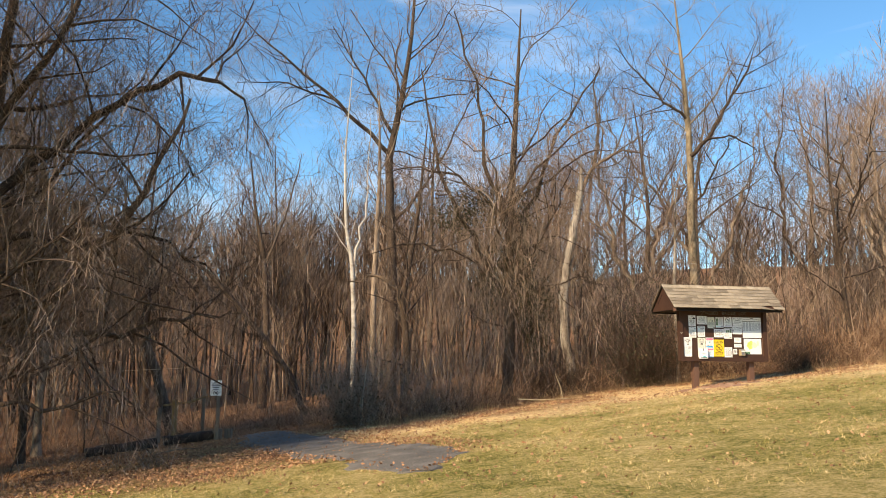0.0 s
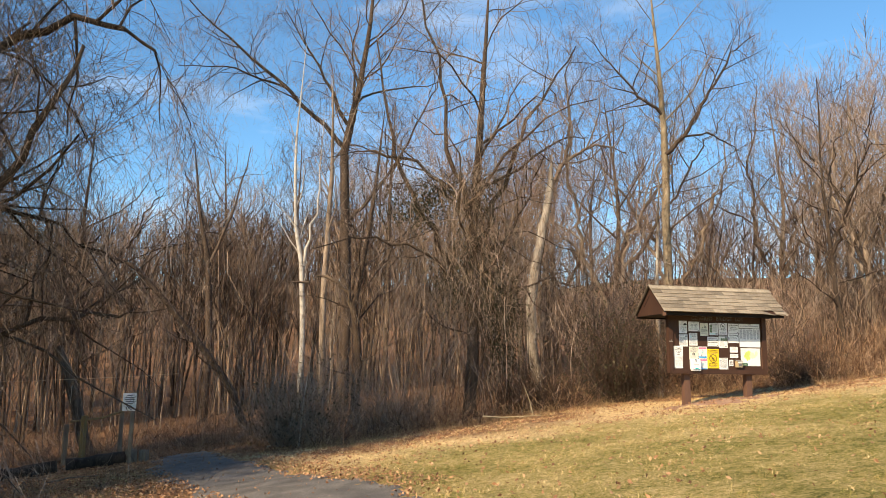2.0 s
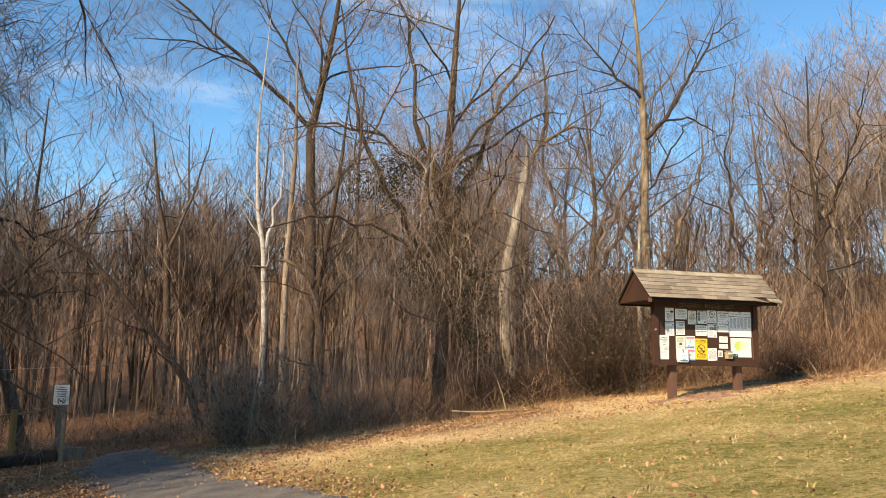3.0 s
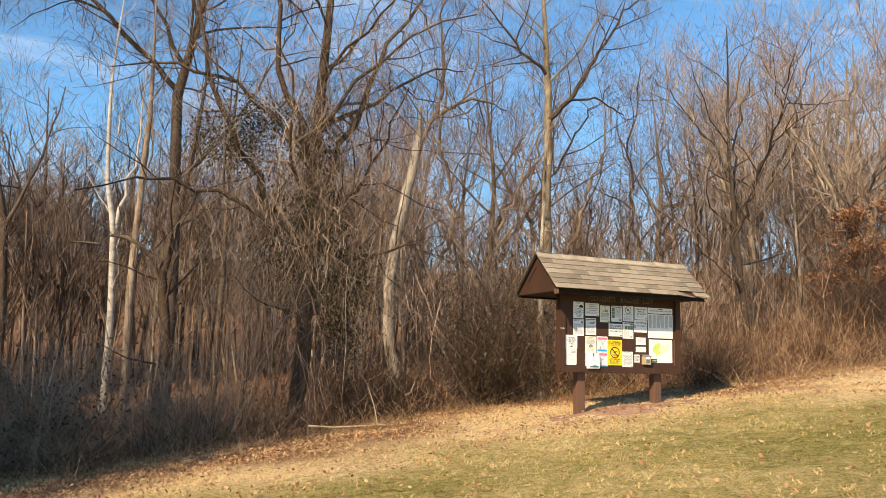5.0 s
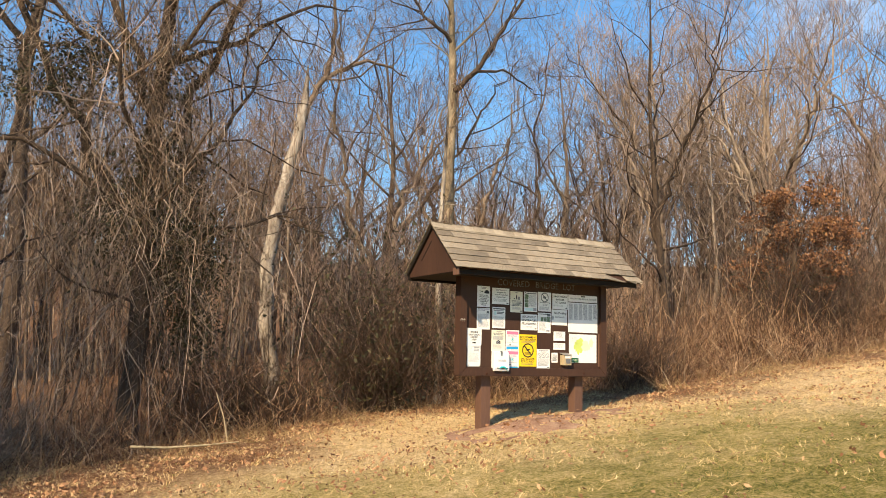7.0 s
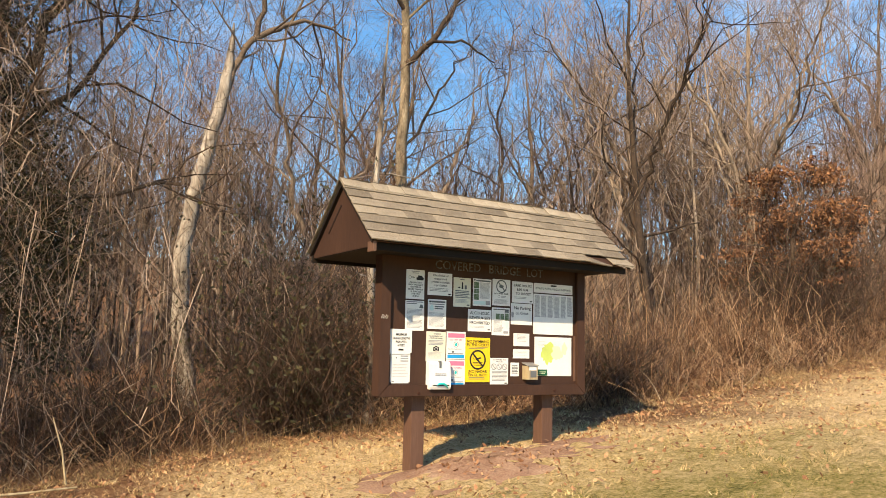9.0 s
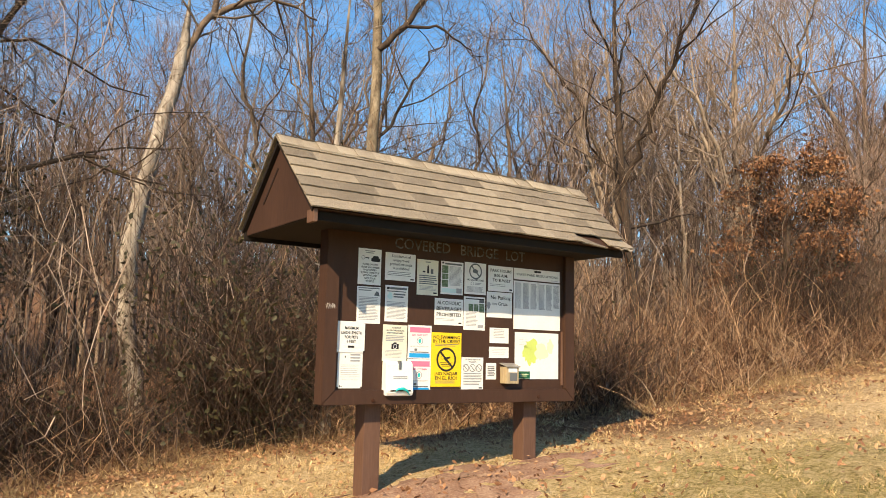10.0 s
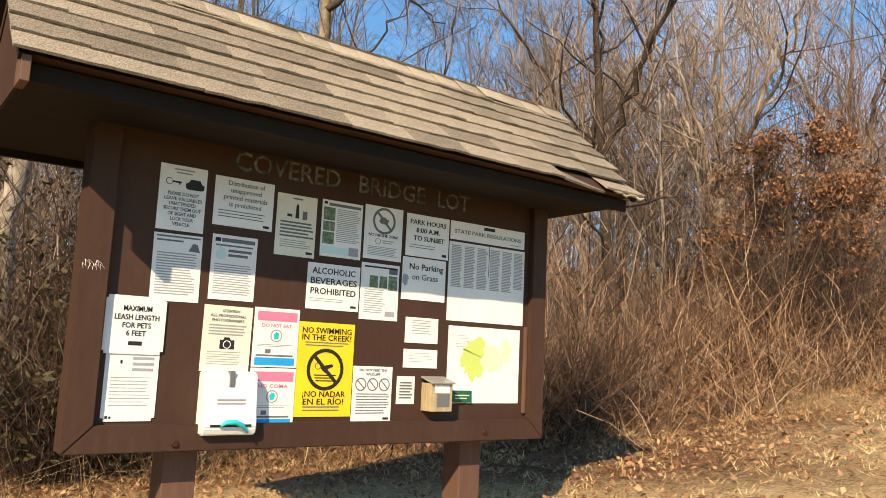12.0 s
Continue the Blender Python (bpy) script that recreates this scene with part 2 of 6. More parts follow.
class Tubes:
    """Gathers tapered tubes and leaf quads into one mesh."""

    def __init__(self):
        self.v, self.f, self.n = [], [], 0

    def tube(self, pts, rad, sides):
        pts, rad = np.asarray(pts, float), np.asarray(rad, float)
        t = pts[-1] - pts[0]
        t = t / (np.linalg.norm(t) + 1e-9)
        a = np.array((0.0, 0.0, 1.0)) if abs(t[2]) < 0.8 else np.array((1.0, 0.0, 0.0))
        u = np.cross(t, a)
        u /= np.linalg.norm(u)
        w = np.cross(t, u)
        ang = np.arange(sides) * 2 * np.pi / sides
        ring = np.cos(ang)[:, None] * u + np.sin(ang)[:, None] * w
        k = len(pts)
        self.v.append((pts[:, None] + rad[:, None, None] * ring).reshape(-1, 3))
        i, j = np.meshgrid(np.arange(k - 1), np.arange(sides if sides > 2 else 1), indexing="ij")
        jn = (j + 1) % sides
        q = np.stack((i * sides + j, i * sides + jn, (i + 1) * sides + jn, (i + 1) * sides + j), -1).reshape(-1, 4)
        self.f.append(q + self.n)
        self.n += k * sides

    def quads(self, verts):
        """verts: (count, 4, 3)."""
        c = len(verts)
        self.v.append(verts.reshape(-1, 3))
        self.f.append(np.arange(c * 4).reshape(c, 4) + self.n)
        self.n += c * 4

    def mesh(self, name, material, smooth=True):
        me = bpy.data.meshes.new(name)
        v, f = np.concatenate(self.v), np.concatenate(self.f)
        me.vertices.add(len(v))
        me.vertices.foreach_set("co", v.astype(np.float32).ravel())
        me.loops.add(len(f) * 4)
        me.loops.foreach_set("vertex_index", f.astype(np.int32).ravel())
        me.polygons.add(len(f))
        me.polygons.foreach_set("loop_start", np.arange(0, len(f) * 4, 4, dtype=np.int32))
        me.polygons.foreach_set("use_smooth", np.full(len(f), smooth))
        me.update(calc_edges=True)
        me.materials.append(material)
        return me


def strips(count, rng, base, direction, length, radius, bend, segs=2, sides=3, crook=0.0):
    """Thin bent stems, all at once: returns verts and quads for Tubes. Two sides make the finest twigs."""
    t = np.linspace(0, 1, segs + 1)
    p = base[:, None] + direction[:, None] * (length[:, None] * t)[..., None] + bend[:, None] * (length[:, None] * t ** 2)[..., None]
    if crook:
        p[:, 1:] += np.cumsum(rng.normal(0, 1, (count, segs, 3)), 1) * (crook * length / segs)[:, None, None]
    ang = rng.random(count)[:, None] * 6.28 + np.arange(sides) * (2 * np.pi / sides)
    ring = np.stack((np.cos(ang), np.sin(ang), np.zeros_like(ang)), -1)
    rad = radius[:, None] * (1 - 0.75 * t)
    v = p[:, :, None] + rad[:, :, None, None] * ring[:, None]
    i, j = np.meshgrid(np.arange(segs), np.arange(sides if sides > 2 else 1), indexing="ij")
    q = np.stack((i * sides + j, i * sides + (j + 1) % sides, (i + 1) * sides + (j + 1) % sides, (i + 1) * sides + j), -1).reshape(-1, 4)
    f = q[None] + (np.arange(count) * (segs + 1) * sides)[:, None, None]
    return v.reshape(-1, 3), f.reshape(-1, 4), p


def add_strips(tubes, *args, **kw):
    v, f, p = strips(*args, **kw)
    tubes.v.append(v)
    tubes.f.append(f + tubes.n)
    tubes.n += len(v)
    return p


def leaf_quads(rng, centres, size, flat=0.0):
    """Small bent leaves of random turn about the given centres."""
    c = len(centres)
    a = rng.normal(size=(c, 3))
    a[:, 2] *= 1 - flat
    a /= np.linalg.norm(a, axis=1)[:, None]
    b = np.cross(a, rng.normal(size=(c, 3)) * (1, 1, 1 - flat) + (0, 0, flat * 3))
    b /= np.linalg.norm(b, axis=1)[:, None] + 1e-9
    s = size * rng.uniform(0.6, 1.3, c)[:, None]
    w = rng.uniform(0.35, 0.7, c)[:, None]
    k = rng.uniform(-0.5, 0.5, c)[:, None]
    curl = np.cross(a, b) * s * rng.uniform(-0.45, 0.45, c)[:, None]
    return np.stack((centres - a * s, centres + b * s * w + a * s * k, centres + a * s + curl, centres - b * s * w * 0.8 + a * s * k * 0.6 + curl * 0.5), 1)


# ---- ground ----
EDGE_X = (-40, -12, -4, -1, 2.4, 3.6, 4.3, 5, 6, 8.4, 10.2, 12.5, 14, 16.3, 18, 20, 24, 30, 45, 90)
EDGE_Y = (15, 22, 24.5, 24.5, 24, 20.4, 17.5, 17.2, 17.8, 18.55, 18.85, 19.3, 19.0, 16.8, 16.5, 16.8, 17.2, 16.8, 14, 6)



def edge(x):
    return np.interp(x, EDGE_X, EDGE_Y)


def smooth(a, b, x):
    t = np.clip((x - a) / (b - a), 0, 1)
    return t * t * (3 - 2 * t)


def height(x, y):
    """The lie of the land: a lawn that rises to the east, and a wooded hill far behind on the west."""
    x, y = np.asarray(x, float), np.asarray(y, float)
    ex = np.where(x > 20, 20 + 16 * np.tanh((x - 20) / 16), np.where(x < -2, -2 + 6 * np.tanh((x + 2) / 6), x))
    ey = np.where(y > 24, 24 + 12 * np.tanh((y - 24) / 12), np.where(y < -8, -8 + 10 * np.tanh((y + 8) / 10), y))
    z = -0.57 + 0.119 * ex - 0.037 * ey
    z = z + 22 * smooth(48, 190, y) * (1 - 0.5 * smooth(5, 75, x))
    z = z + 10 * smooth(27, 95, x) * smooth(-10, 25, y)
    return z + 0.03 * np.sin(x * 1.3 + 0.7 * np.sin(y)) * np.sin(y * 1.1) + 0.014 * np.sin(3.1 * x + y) * np.cos(2.7 * y - x)


def gz(x, y):
    return float(height(x, y))


PATH_Y = (6.8, 8.0, 9.0, 12.6, 17.0, 20.0, 22.3)
PATH_L = (3.9, 3.45, 3.1, 2.1, 1.25, 0.95, 0.85)
PATH_R = (4.1, 4.85, 4.95, 3.95, 3.05, 2.6, 2.1)


def on_path(x, y, grow=0.0):
    return (y > 6.8 - grow) & (y < 22.4 + 3 * grow) & (x > np.interp(y, PATH_Y, PATH_L) - grow) & (x < np.interp(y, PATH_Y, PATH_R) + grow)


def build_ground():
    xs = np.concatenate((-np.geomspace(900, 15, 26), np.arange(-14, 30.01, 0.2), np.geomspace(31, 900, 28)))
    ys = np.concatenate((-np.geomspace(900, 9, 22), np.arange(-8, 26.01, 0.2), np.geomspace(27, 900, 34)))
    gx, gy = np.meshgrid(xs, ys)
    z = height(gx, gy)
    wide = 1.6 * smooth(12.0, 9.0, gx)
    lit = smooth(-2.6, -0.2, gy - edge(gx) + wide + 0.6 * np.sin(gx * 0.9) + 0.35 * np.sin(2.3 * gx + gy))
    left = smooth(5.8, 3.0, gx + 0.25 * (gy - 12)) * smooth(7.5, 11.5, gy + 0.5 * np.sin(1.7 * gx))
    lit = np.maximum(lit, left * (0.85 + 0.15 * np.sin(2 * gx) * np.sin(1.4 * gy)))
    straw = smooth(-7.5, -1.5, gy - edge(gx) + 0.8 * np.sin(gx * 0.7) + 0.4 * np.sin(1.9 * gx + 1.3 * gy)) * (0.75 + 0.25 * np.sin(1.1 * gx + 0.6 * gy))
    straw = np.maximum(straw, smooth(13.2, 16.5, gx + 0.5 * np.sin(1.6 * gx + 2.2 * gy)) * smooth(9, 13, gy) * (0.8 + 0.2 * np.sin(1.3 * gx - 1.9 * gy)))
    straw = np.maximum(straw, smooth(-6.0, -3.2, gy - edge(gx) + 0.7 * np.sin(1.2 * gx + 0.8 * gy)) * 0.9)
    me = bpy.data.meshes.new("ground")
    w, h = len(xs), len(ys)
    i, j = np.meshgrid(np.arange(h - 1), np.arange(w - 1), indexing="ij")
    f = np.stack((i * w + j, i * w + j + 1, (i + 1) * w + j + 1, (i + 1) * w + j), -1).reshape(-1, 4)
    t = Tubes()
    near = (gx > -14) & (gx < 30) & (gy > -8) & (gy < 26)
    rough = np.random.default_rng(12).normal(0, 0.011, z.shape) * near
    t.v, t.f = [np.stack((gx, gy, z + rough), -1).reshape(-1, 3)], [f]
    me = t.mesh("ground", GROUND)
    for name, values in (("litter", lit), ("straw", straw)):
        a = me.attributes.new(name, "FLOAT", "POINT")
        a.data.foreach_set("value", np.clip(values, 0, 1).astype(np.float32).ravel())
    tagged(new("ground", me), "sloping mown lawn, half green and half winter-dry, with leaf litter along the wood", "ground", kind="structure")


build_ground()


def build_path():
    """The gravel path as a slightly proud bed with a ragged edge."""
    rows = np.arange(6.8, 22.3, 0.25)
    cols = np.linspace(0, 1, 15)
    rng = np.random.default_rng(3)
    left = np.interp(rows, PATH_Y, PATH_L) + rng.normal(0, 0.09, len(rows)) + 0.12 * np.sin(rows * 2.1)
    right = np.interp(rows, PATH_Y, PATH_R) + rng.normal(0, 0.07, len(rows))
    x = left[:, None] + (right - left)[:, None] * cols
    y = np.repeat(rows[:, None], 15, 1) + rng.normal(0, 0.02, x.shape)
    z = height(x, y) + 0.022 * np.sin(np.pi * np.clip(cols, 0.0, 1)) ** 0.5 + 0.004
    z[:, (0, -1)] -= 0.03
    z[(0, -1), :] -= 0.03
    i, j = np.meshgrid(np.arange(len(rows) - 1), np.arange(14), indexing="ij")
    t = Tubes()
    t.v, t.f = [np.stack((x, y, z), -1).reshape(-1, 3)], [np.stack((i * 15 + j, i * 15 + j + 1, (i + 1) * 15 + j + 1, (i + 1) * 15 + j), -1).reshape(-1, 4)]
    tagged(new("gravel_path", t.mesh("gravel_path", GRAVEL)), "grey fine gravel path leading from the lawn into the wood", "path", kind="structure")


build_path()


def build_mulch():
    """Bare reddish bed under the notice board."""
    cx, cy = 12.95, 15.25
    rng = np.random.default_rng(5)
    rings, spokes = 9, 48
    a = np.arange(spokes) * 2 * np.pi / spokes
    r = 1.0 + 0.10 * np.sin(3 * a + 1) + 0.07 * np.sin(7 * a) + rng.normal(0, 0.03, spokes)
    k = np.linspace(0.02, 1, rings)[:, None]
    x, y = cx + 1.6 * k * r * np.cos(a), cy + 0.75 * k * r * np.sin(a) - 0.05 * k
    z = height(x, y) + 0.034 * (1 - k ** 2) - 0.012 + rng.normal(0, 0.008, x.shape)
    i, j = np.meshgrid(np.arange(rings - 1), np.arange(spokes), indexing="ij")
    jn = (j + 1) % spokes
    t = Tubes()
    t.v, t.f = [np.stack((x, y, z), -1).reshape(-1, 3)], [np.stack((i * spokes + j, (i + 1) * spokes + j, (i + 1) * spokes + jn, i * spokes + jn), -1).reshape(-1, 4)]
    tagged(new("mulch_bed", t.mesh("mulch_bed", MULCH)), "worn bed of reddish mulch and bare earth under the notice board", "mulch bed", kind="structure")


build_mulch()

# ---- the notice board ----
BX0, BX1, BZ0, BZ1 = 11.905, 14.315, 1.005, 2.275
FACE = 15.50
EAVE_Y0, EAVE_Y1, RIDGE_Y, EAVE_Z, RIDGE_Z = 15.0, 16.30, 15.65, 2.31, 2.905
RX0, RX1 = 11.55, 14.53


def text_mesh(body, size, material, align="CENTER", width=None, extrude=0.0006, bold=0.012):
    """Lettering from the built-in font, as a mesh in the plane x, z that faces -y; fitted to a width."""
    cu = bpy.data.curves.new("lettering", "FONT")
    cu.body, cu.size, cu.align_x, cu.align_y, cu.extrude = body, size, align, "CENTER", extrude
    cu.resolution_u = 2
    cu.offset = bold * size
    tmp = bpy.data.objects.new("lettering", cu)
    scene.collection.objects.link(tmp)
    me = bpy.data.meshes.new_from_object(tmp)
    bpy.data.objects.remove(tmp)
    bpy.data.curves.remove(cu)
    me.name = "lettering"
    xs = [v.co.x for v in me.vertices]
    k = 1.0
    if width and xs and max(xs) > min(xs):
        k = width / (max(xs) - min(xs))
    me.transform(Matrix.Rotation(radians(90), 4, "X") @ Matrix.Diagonal((k, 1, 1, 1)))
    me.materials.clear()
    me.materials.append(material)
    return me


def build_board():
    kiosk = tagged(new("notice_board"), "brown painted wooden notice board under a shingled gable roof", "notice board")
    kiosk.location = (13.1, 15.6, gz(13.1, 15.6))
    bpy.context.view_layer.update()
    back = kiosk.matrix_world.inverted()

    def add(name, bm, material, label="", parent=kiosk):
        ob = part(name, bm, material, parent, label)
        ob.data.transform(back)
        return ob

    for x in (12.32, 13.85):
        add("post", box(bmesh.new(), x, x + 0.14, 15.59, 15.73, gz(x, 15.66) - 0.35, EAVE_Z - 0.02, 0.006), PAINT_POST, "square brown timber post")
    add("back_panel", box(bmesh.new(), BX0 + 0.02, BX1 - 0.02, FACE, FACE + 0.085, BZ0 + 0.02, BZ1), PAINT)
    # mitred trim round the sunken panel
    t, y0, y1 = 0.105, FACE - 0.038, FACE + 0.088

    def trim(corners):
        bm = bmesh.new()
        a = [bm.verts.new((x, y0, z)) for x, z in corners]
        b = [bm.verts.new((x, y1, z)) for x, z in corners]
        bm.faces.new(a)
        bm.faces.new(b[::-1])
        for i in range(4):
            bm.faces.new((a[i], b[i], b[(i + 1) % 4], a[(i + 1) % 4]))
        bmesh.ops.recalc_face_normals(bm, faces=bm.faces)
        bmesh.ops.bevel(bm, geom=list(bm.edges), offset=0.004, segments=2, affect="EDGES")
        return bm

    g = 0.0015
    low = add("trim_rail", trim([(BX0 + g, BZ0), (BX1 - g, BZ0), (BX1 - t - g, BZ0 + t), (BX0 + t + g, BZ0 + t)]), PAINT, "mitred bottom rail")
    add("trim_stile", trim([(BX0, BZ0 + g), (BX0 + t, BZ0 + t + g), (BX0 + t, BZ1), (BX0, BZ1)]), PAINT)
    add("trim_stile", trim([(BX1 - t, BZ0 + t + g), (BX1, BZ0 + g), (BX1, BZ1), (BX1 - t, BZ1)]), PAINT)
    for x, z in ((12.317, 1.036), (13.905, 1.048)):
        bm = bmesh.new()
        bmesh.ops.create_cone(bm, cap_ends=True, segments=14, radius1=0.016, radius2=0.012, depth=0.010,
                              matrix=Matrix.Translation((x, y0 - 0.003, z)) @ Matrix.Rotation(radians(90), 4, "X"))
        add("bolt", bm, RUST, "rusty bolt head", low)
    # roof body: gable ends, soffit, fascia
    roof = add("roof", bmesh.new(), PAINT, "gable roof body with flat dark soffit")
    bm = bmesh.new()
    prof = [(EAVE_Y0 + 0.085, EAVE_Z - 0.045), (EAVE_Y1 - 0.03, EAVE_Z - 0.045), (EAVE_Y1 - 0.03, EAVE_Z - 0.005), (RIDGE_Y, RIDGE_Z - 0.022), (EAVE_Y0 + 0.0, EAVE_Z - 0.008), (EAVE_Y0 + 0.085, EAVE_Z - 0.010)]
    a = [bm.verts.new((RX0 + 0.045, y, z)) for y, z in prof]
    b = [bm.verts.new((RX1 - 0.045, y, z)) for y, z in prof]
    bm.faces.new(a[::-1])
    bm.faces.new(b)
    for i in range(6):
        bm.faces.new((a[i], a[(i + 1) % 6], b[(i + 1) % 6], b[i]))
    bmesh.ops.recalc_face_normals(bm, faces=bm.faces)
    bm.to_mesh(roof.data)
    bm.free()
    roof.data.transform(back)
    # fascia and soffit are coloured as dark as the eave's shade
    add("fascia", box(bmesh.new(), RX0 + 0.03, RX1 - 0.03, EAVE_Y0 + 0.060, EAVE_Y0 + 0.084, EAVE_Z - 0.075, EAVE_Z - 0.014, 0.004), SHADE_BLACK, "fascia board with the eave's shade put into its near-black colour", roof)
    add("fascia", box(bmesh.new(), RX0 + 0.03, RX1 - 0.03, EAVE_Y1 - 0.032, EAVE_Y1 - 0.005, EAVE_Z - 0.085, EAVE_Z - 0.012, 0.004), SHADE_BLACK, "fascia board with the eave's shade put into its near-black colour", roof)
    add("soffit", box(bmesh.new(), RX0 + 0.05, RX1 - 0.05, EAVE_Y0 + 0.086, FACE - 0.04, EAVE_Z - 0.052, EAVE_Z - 0.047), SHADE_BLACK, "soffit boards with the shade under the roof put into their colour", roof)
    add("soffit", box(bmesh.new(), RX0 + 0.05, RX1 - 0.05, FACE + 0.09, EAVE_Y1 - 0.034, EAVE_Z - 0.052, EAVE_Z - 0.047), SHADE_BLACK, "soffit boards with the shade under the roof put into their colour", roof)
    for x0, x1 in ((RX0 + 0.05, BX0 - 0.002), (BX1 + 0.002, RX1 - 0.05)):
        add("soffit", box(bmesh.new(), x0, x1, FACE - 0.039, FACE + 0.089, EAVE_Z - 0.052, EAVE_Z - 0.047), SHADE_BLACK, "", roof)
    add("corner_block", box(bmesh.new(), RX0 + 0.022, RX0 + 0.05, EAVE_Y0 + 0.0, EAVE_Y0 + 0.11, EAVE_Z - 0.095, EAVE_Z - 0.01, 0.003), PAINT_POST, "small pale corner block under the eave", roof)
    # rake boards in the same shade-dark colour, and the slot in the gable
    slope = math.atan2(RIDGE_Z - EAVE_Z, RIDGE_Y - EAVE_Y0)
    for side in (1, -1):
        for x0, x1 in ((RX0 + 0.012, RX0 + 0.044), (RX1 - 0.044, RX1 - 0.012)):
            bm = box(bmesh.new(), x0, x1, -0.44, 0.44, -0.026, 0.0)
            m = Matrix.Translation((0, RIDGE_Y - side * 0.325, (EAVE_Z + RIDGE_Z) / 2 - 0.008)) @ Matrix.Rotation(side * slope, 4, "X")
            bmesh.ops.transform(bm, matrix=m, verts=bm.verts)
            add("rake_board", bm, SHADE_BLACK, "", roof)
    bm = box(bmesh.new(), RX0 + 0.040, RX0 + 0.0455, -0.17, 0.17, -0.009, 0.009)
    bmesh.ops.transform(bm, matrix=Matrix.Translation((0, RIDGE_Y + 0.17, EAVE_Z + 0.27)) @ Matrix.Rotation(-slope, 4, "X"), verts=bm.verts)
    add("vent_slot", bm, GROOVE, "dark slot in the gable board", roof)
    # shingles: courses of single tabs, each a piece on one of a few meshes
    rng = random.Random(11)
    run = math.hypot(RIDGE_Z - EAVE_Z, RIDGE_Y - EAVE_Y0)
    courses, expo = 7, (run + 0.01) / 7
    tabs = []
    for k in range(5):
        w = (0.302, 0.298, 0.305, 0.24, 0.19)[k]
        bm = bmesh.new()
        nx = 4
        lowv = [bm.verts.new((w * i / nx, rng.uniform(-0.004, 0.002), 0.019 + rng.uniform(-0.002, 0.004))) for i in range(nx + 1)]
        lowb = [bm.verts.new((v.co.x, v.co.y, v.co.z - 0.011)) for v in lowv]
        hiv = [bm.verts.new((w * i / nx, expo + 0.045, 0.004)) for i in range(nx + 1)]
        for i in range(nx):
            bm.faces.new((lowv[i], lowv[i + 1], hiv[i + 1], hiv[i]))
            bm.faces.new((lowb[i], lowb[i + 1], lowv[i + 1], lowv[i]))
        bm.faces.new((lowb[0], lowv[0], hiv[0]))
        bm.faces.new((lowv[nx], lowb[nx], hiv[nx]))
        me = bpy.data.meshes.new("shingle")
        bm.to_mesh(me)
        bm.free()
        me.materials.append(SHINGLE)
        tabs.append((w, me))
    for side in (1, -1):
        for c in range(courses):
            x = RX0 - 0.01
            first = True
            while x < RX1 + 0.005:
                left = RX1 + 0.012 - x
                k = rng.choice((0, 1, 2))
                if first and c % 2:
                    k = 3 if c % 4 == 1 else 4
                first = False
                w, me = tabs[k]
                fit_w = min(w, left)
                if fit_w < 0.04:
                    break
                u = c * expo - 0.02
                m = Matrix.Translation((0, EAVE_Y0 if side > 0 else EAVE_Y1, EAVE_Z)) @ (Matrix.Identity(4) if side > 0 else Matrix.Rotation(math.pi, 4, "Z"))
                m = m @ Matrix.Rotation(slope, 4, "X")
                px = x if side > 0 else -(x + fit_w)
                lift = 0.0
                m = m @ Matrix.Translation((px, u, 0.004 + lift + rng.uniform(0, 0.003))) @ Matrix.Rotation(rng.uniform(-0.004, 0.004), 4, "Z")
                if c == 0 and x + w > RX1 - 0.35 and side > 0:
                    m = m @ Matrix.Rotation(rng.uniform(-0.06, 0.10), 4, "Y") @ Matrix.Rotation(-0.09, 4, "X")
                ob = new("shingle", me)
                ob.parent = roof
                ob.matrix_basis = back @ m @ Matrix.Diagonal((fit_w / w * 0.994, 1, 1, 1))
                x += w
    bm = bmesh.new()
    for y in (-0.10, 0.0, 0.10):
        for x in (0, 0.19):
            bm.verts.new((x, y, 0.006 - abs(y) * math.tan(slope) * 0.93 + (0.008 if x == 0 else 0)))
    v = list(bm.verts)
    bm.faces.new((v[0], v[1], v[3], v[2]))
    bm.faces.new((v[2], v[3], v[5], v[4]))
    r = bmesh.ops.extrude_face_region(bm, geom=list(bm.faces))
    bmesh.ops.translate(bm, vec=(0, 0, 0.007), verts=[e for e in r["geom"] if isinstance(e, bmesh.types.BMVert)])
    cap = bpy.data.meshes.new("ridge_shingle")
    bm.to_mesh(cap)
    bm.free()
    cap.materials.append(SHINGLE)
    for i in range(19):
        ob = new("ridge_shingle", cap)
        ob.parent = roof
        ob.matrix_basis = back @ Matrix.Translation((RX0 - 0.01 + i * 0.157, RIDGE_Y + rng.uniform(-0.008, 0.008), RIDGE_Z + 0.012 + rng.uniform(0, 0.006))) @ Matrix.Rotation(rng.uniform(-0.03, 0.03), 4, "Z")
    # torn strip at the corner of the eave
    t0 = Tubes()
    for k in range(4):
        x = 14.30 + 0.055 * k
        t0.tube([(x, EAVE_Y0 - 0.01, EAVE_Z + 0.002), (x + 0.03, EAVE_Y0 - 0.035, EAVE_Z - 0.012 - 0.012 * (k % 2)), (x + 0.085, EAVE_Y0 - 0.02, EAVE_Z - 0.004)], (0.006, 0.009, 0.003), 4)
    bm = bmesh.new()
    bm.from_mesh(t0.mesh("torn_felt", BARK_PALE))
    add("torn_felt", bm, BARK_PALE, "torn pale edge of roofing felt", roof)
    # routed name on the header
    for word, x, w in (("COVERED", 12.742, 0.515), ("BRIDGE", 13.292, 0.384), ("LOT", 13.668, 0.205)):
        ob = new("lettering", text_mesh(word, 0.118, LETTER, "CENTER", w, bold=0.006))
        ob.parent = kiosk
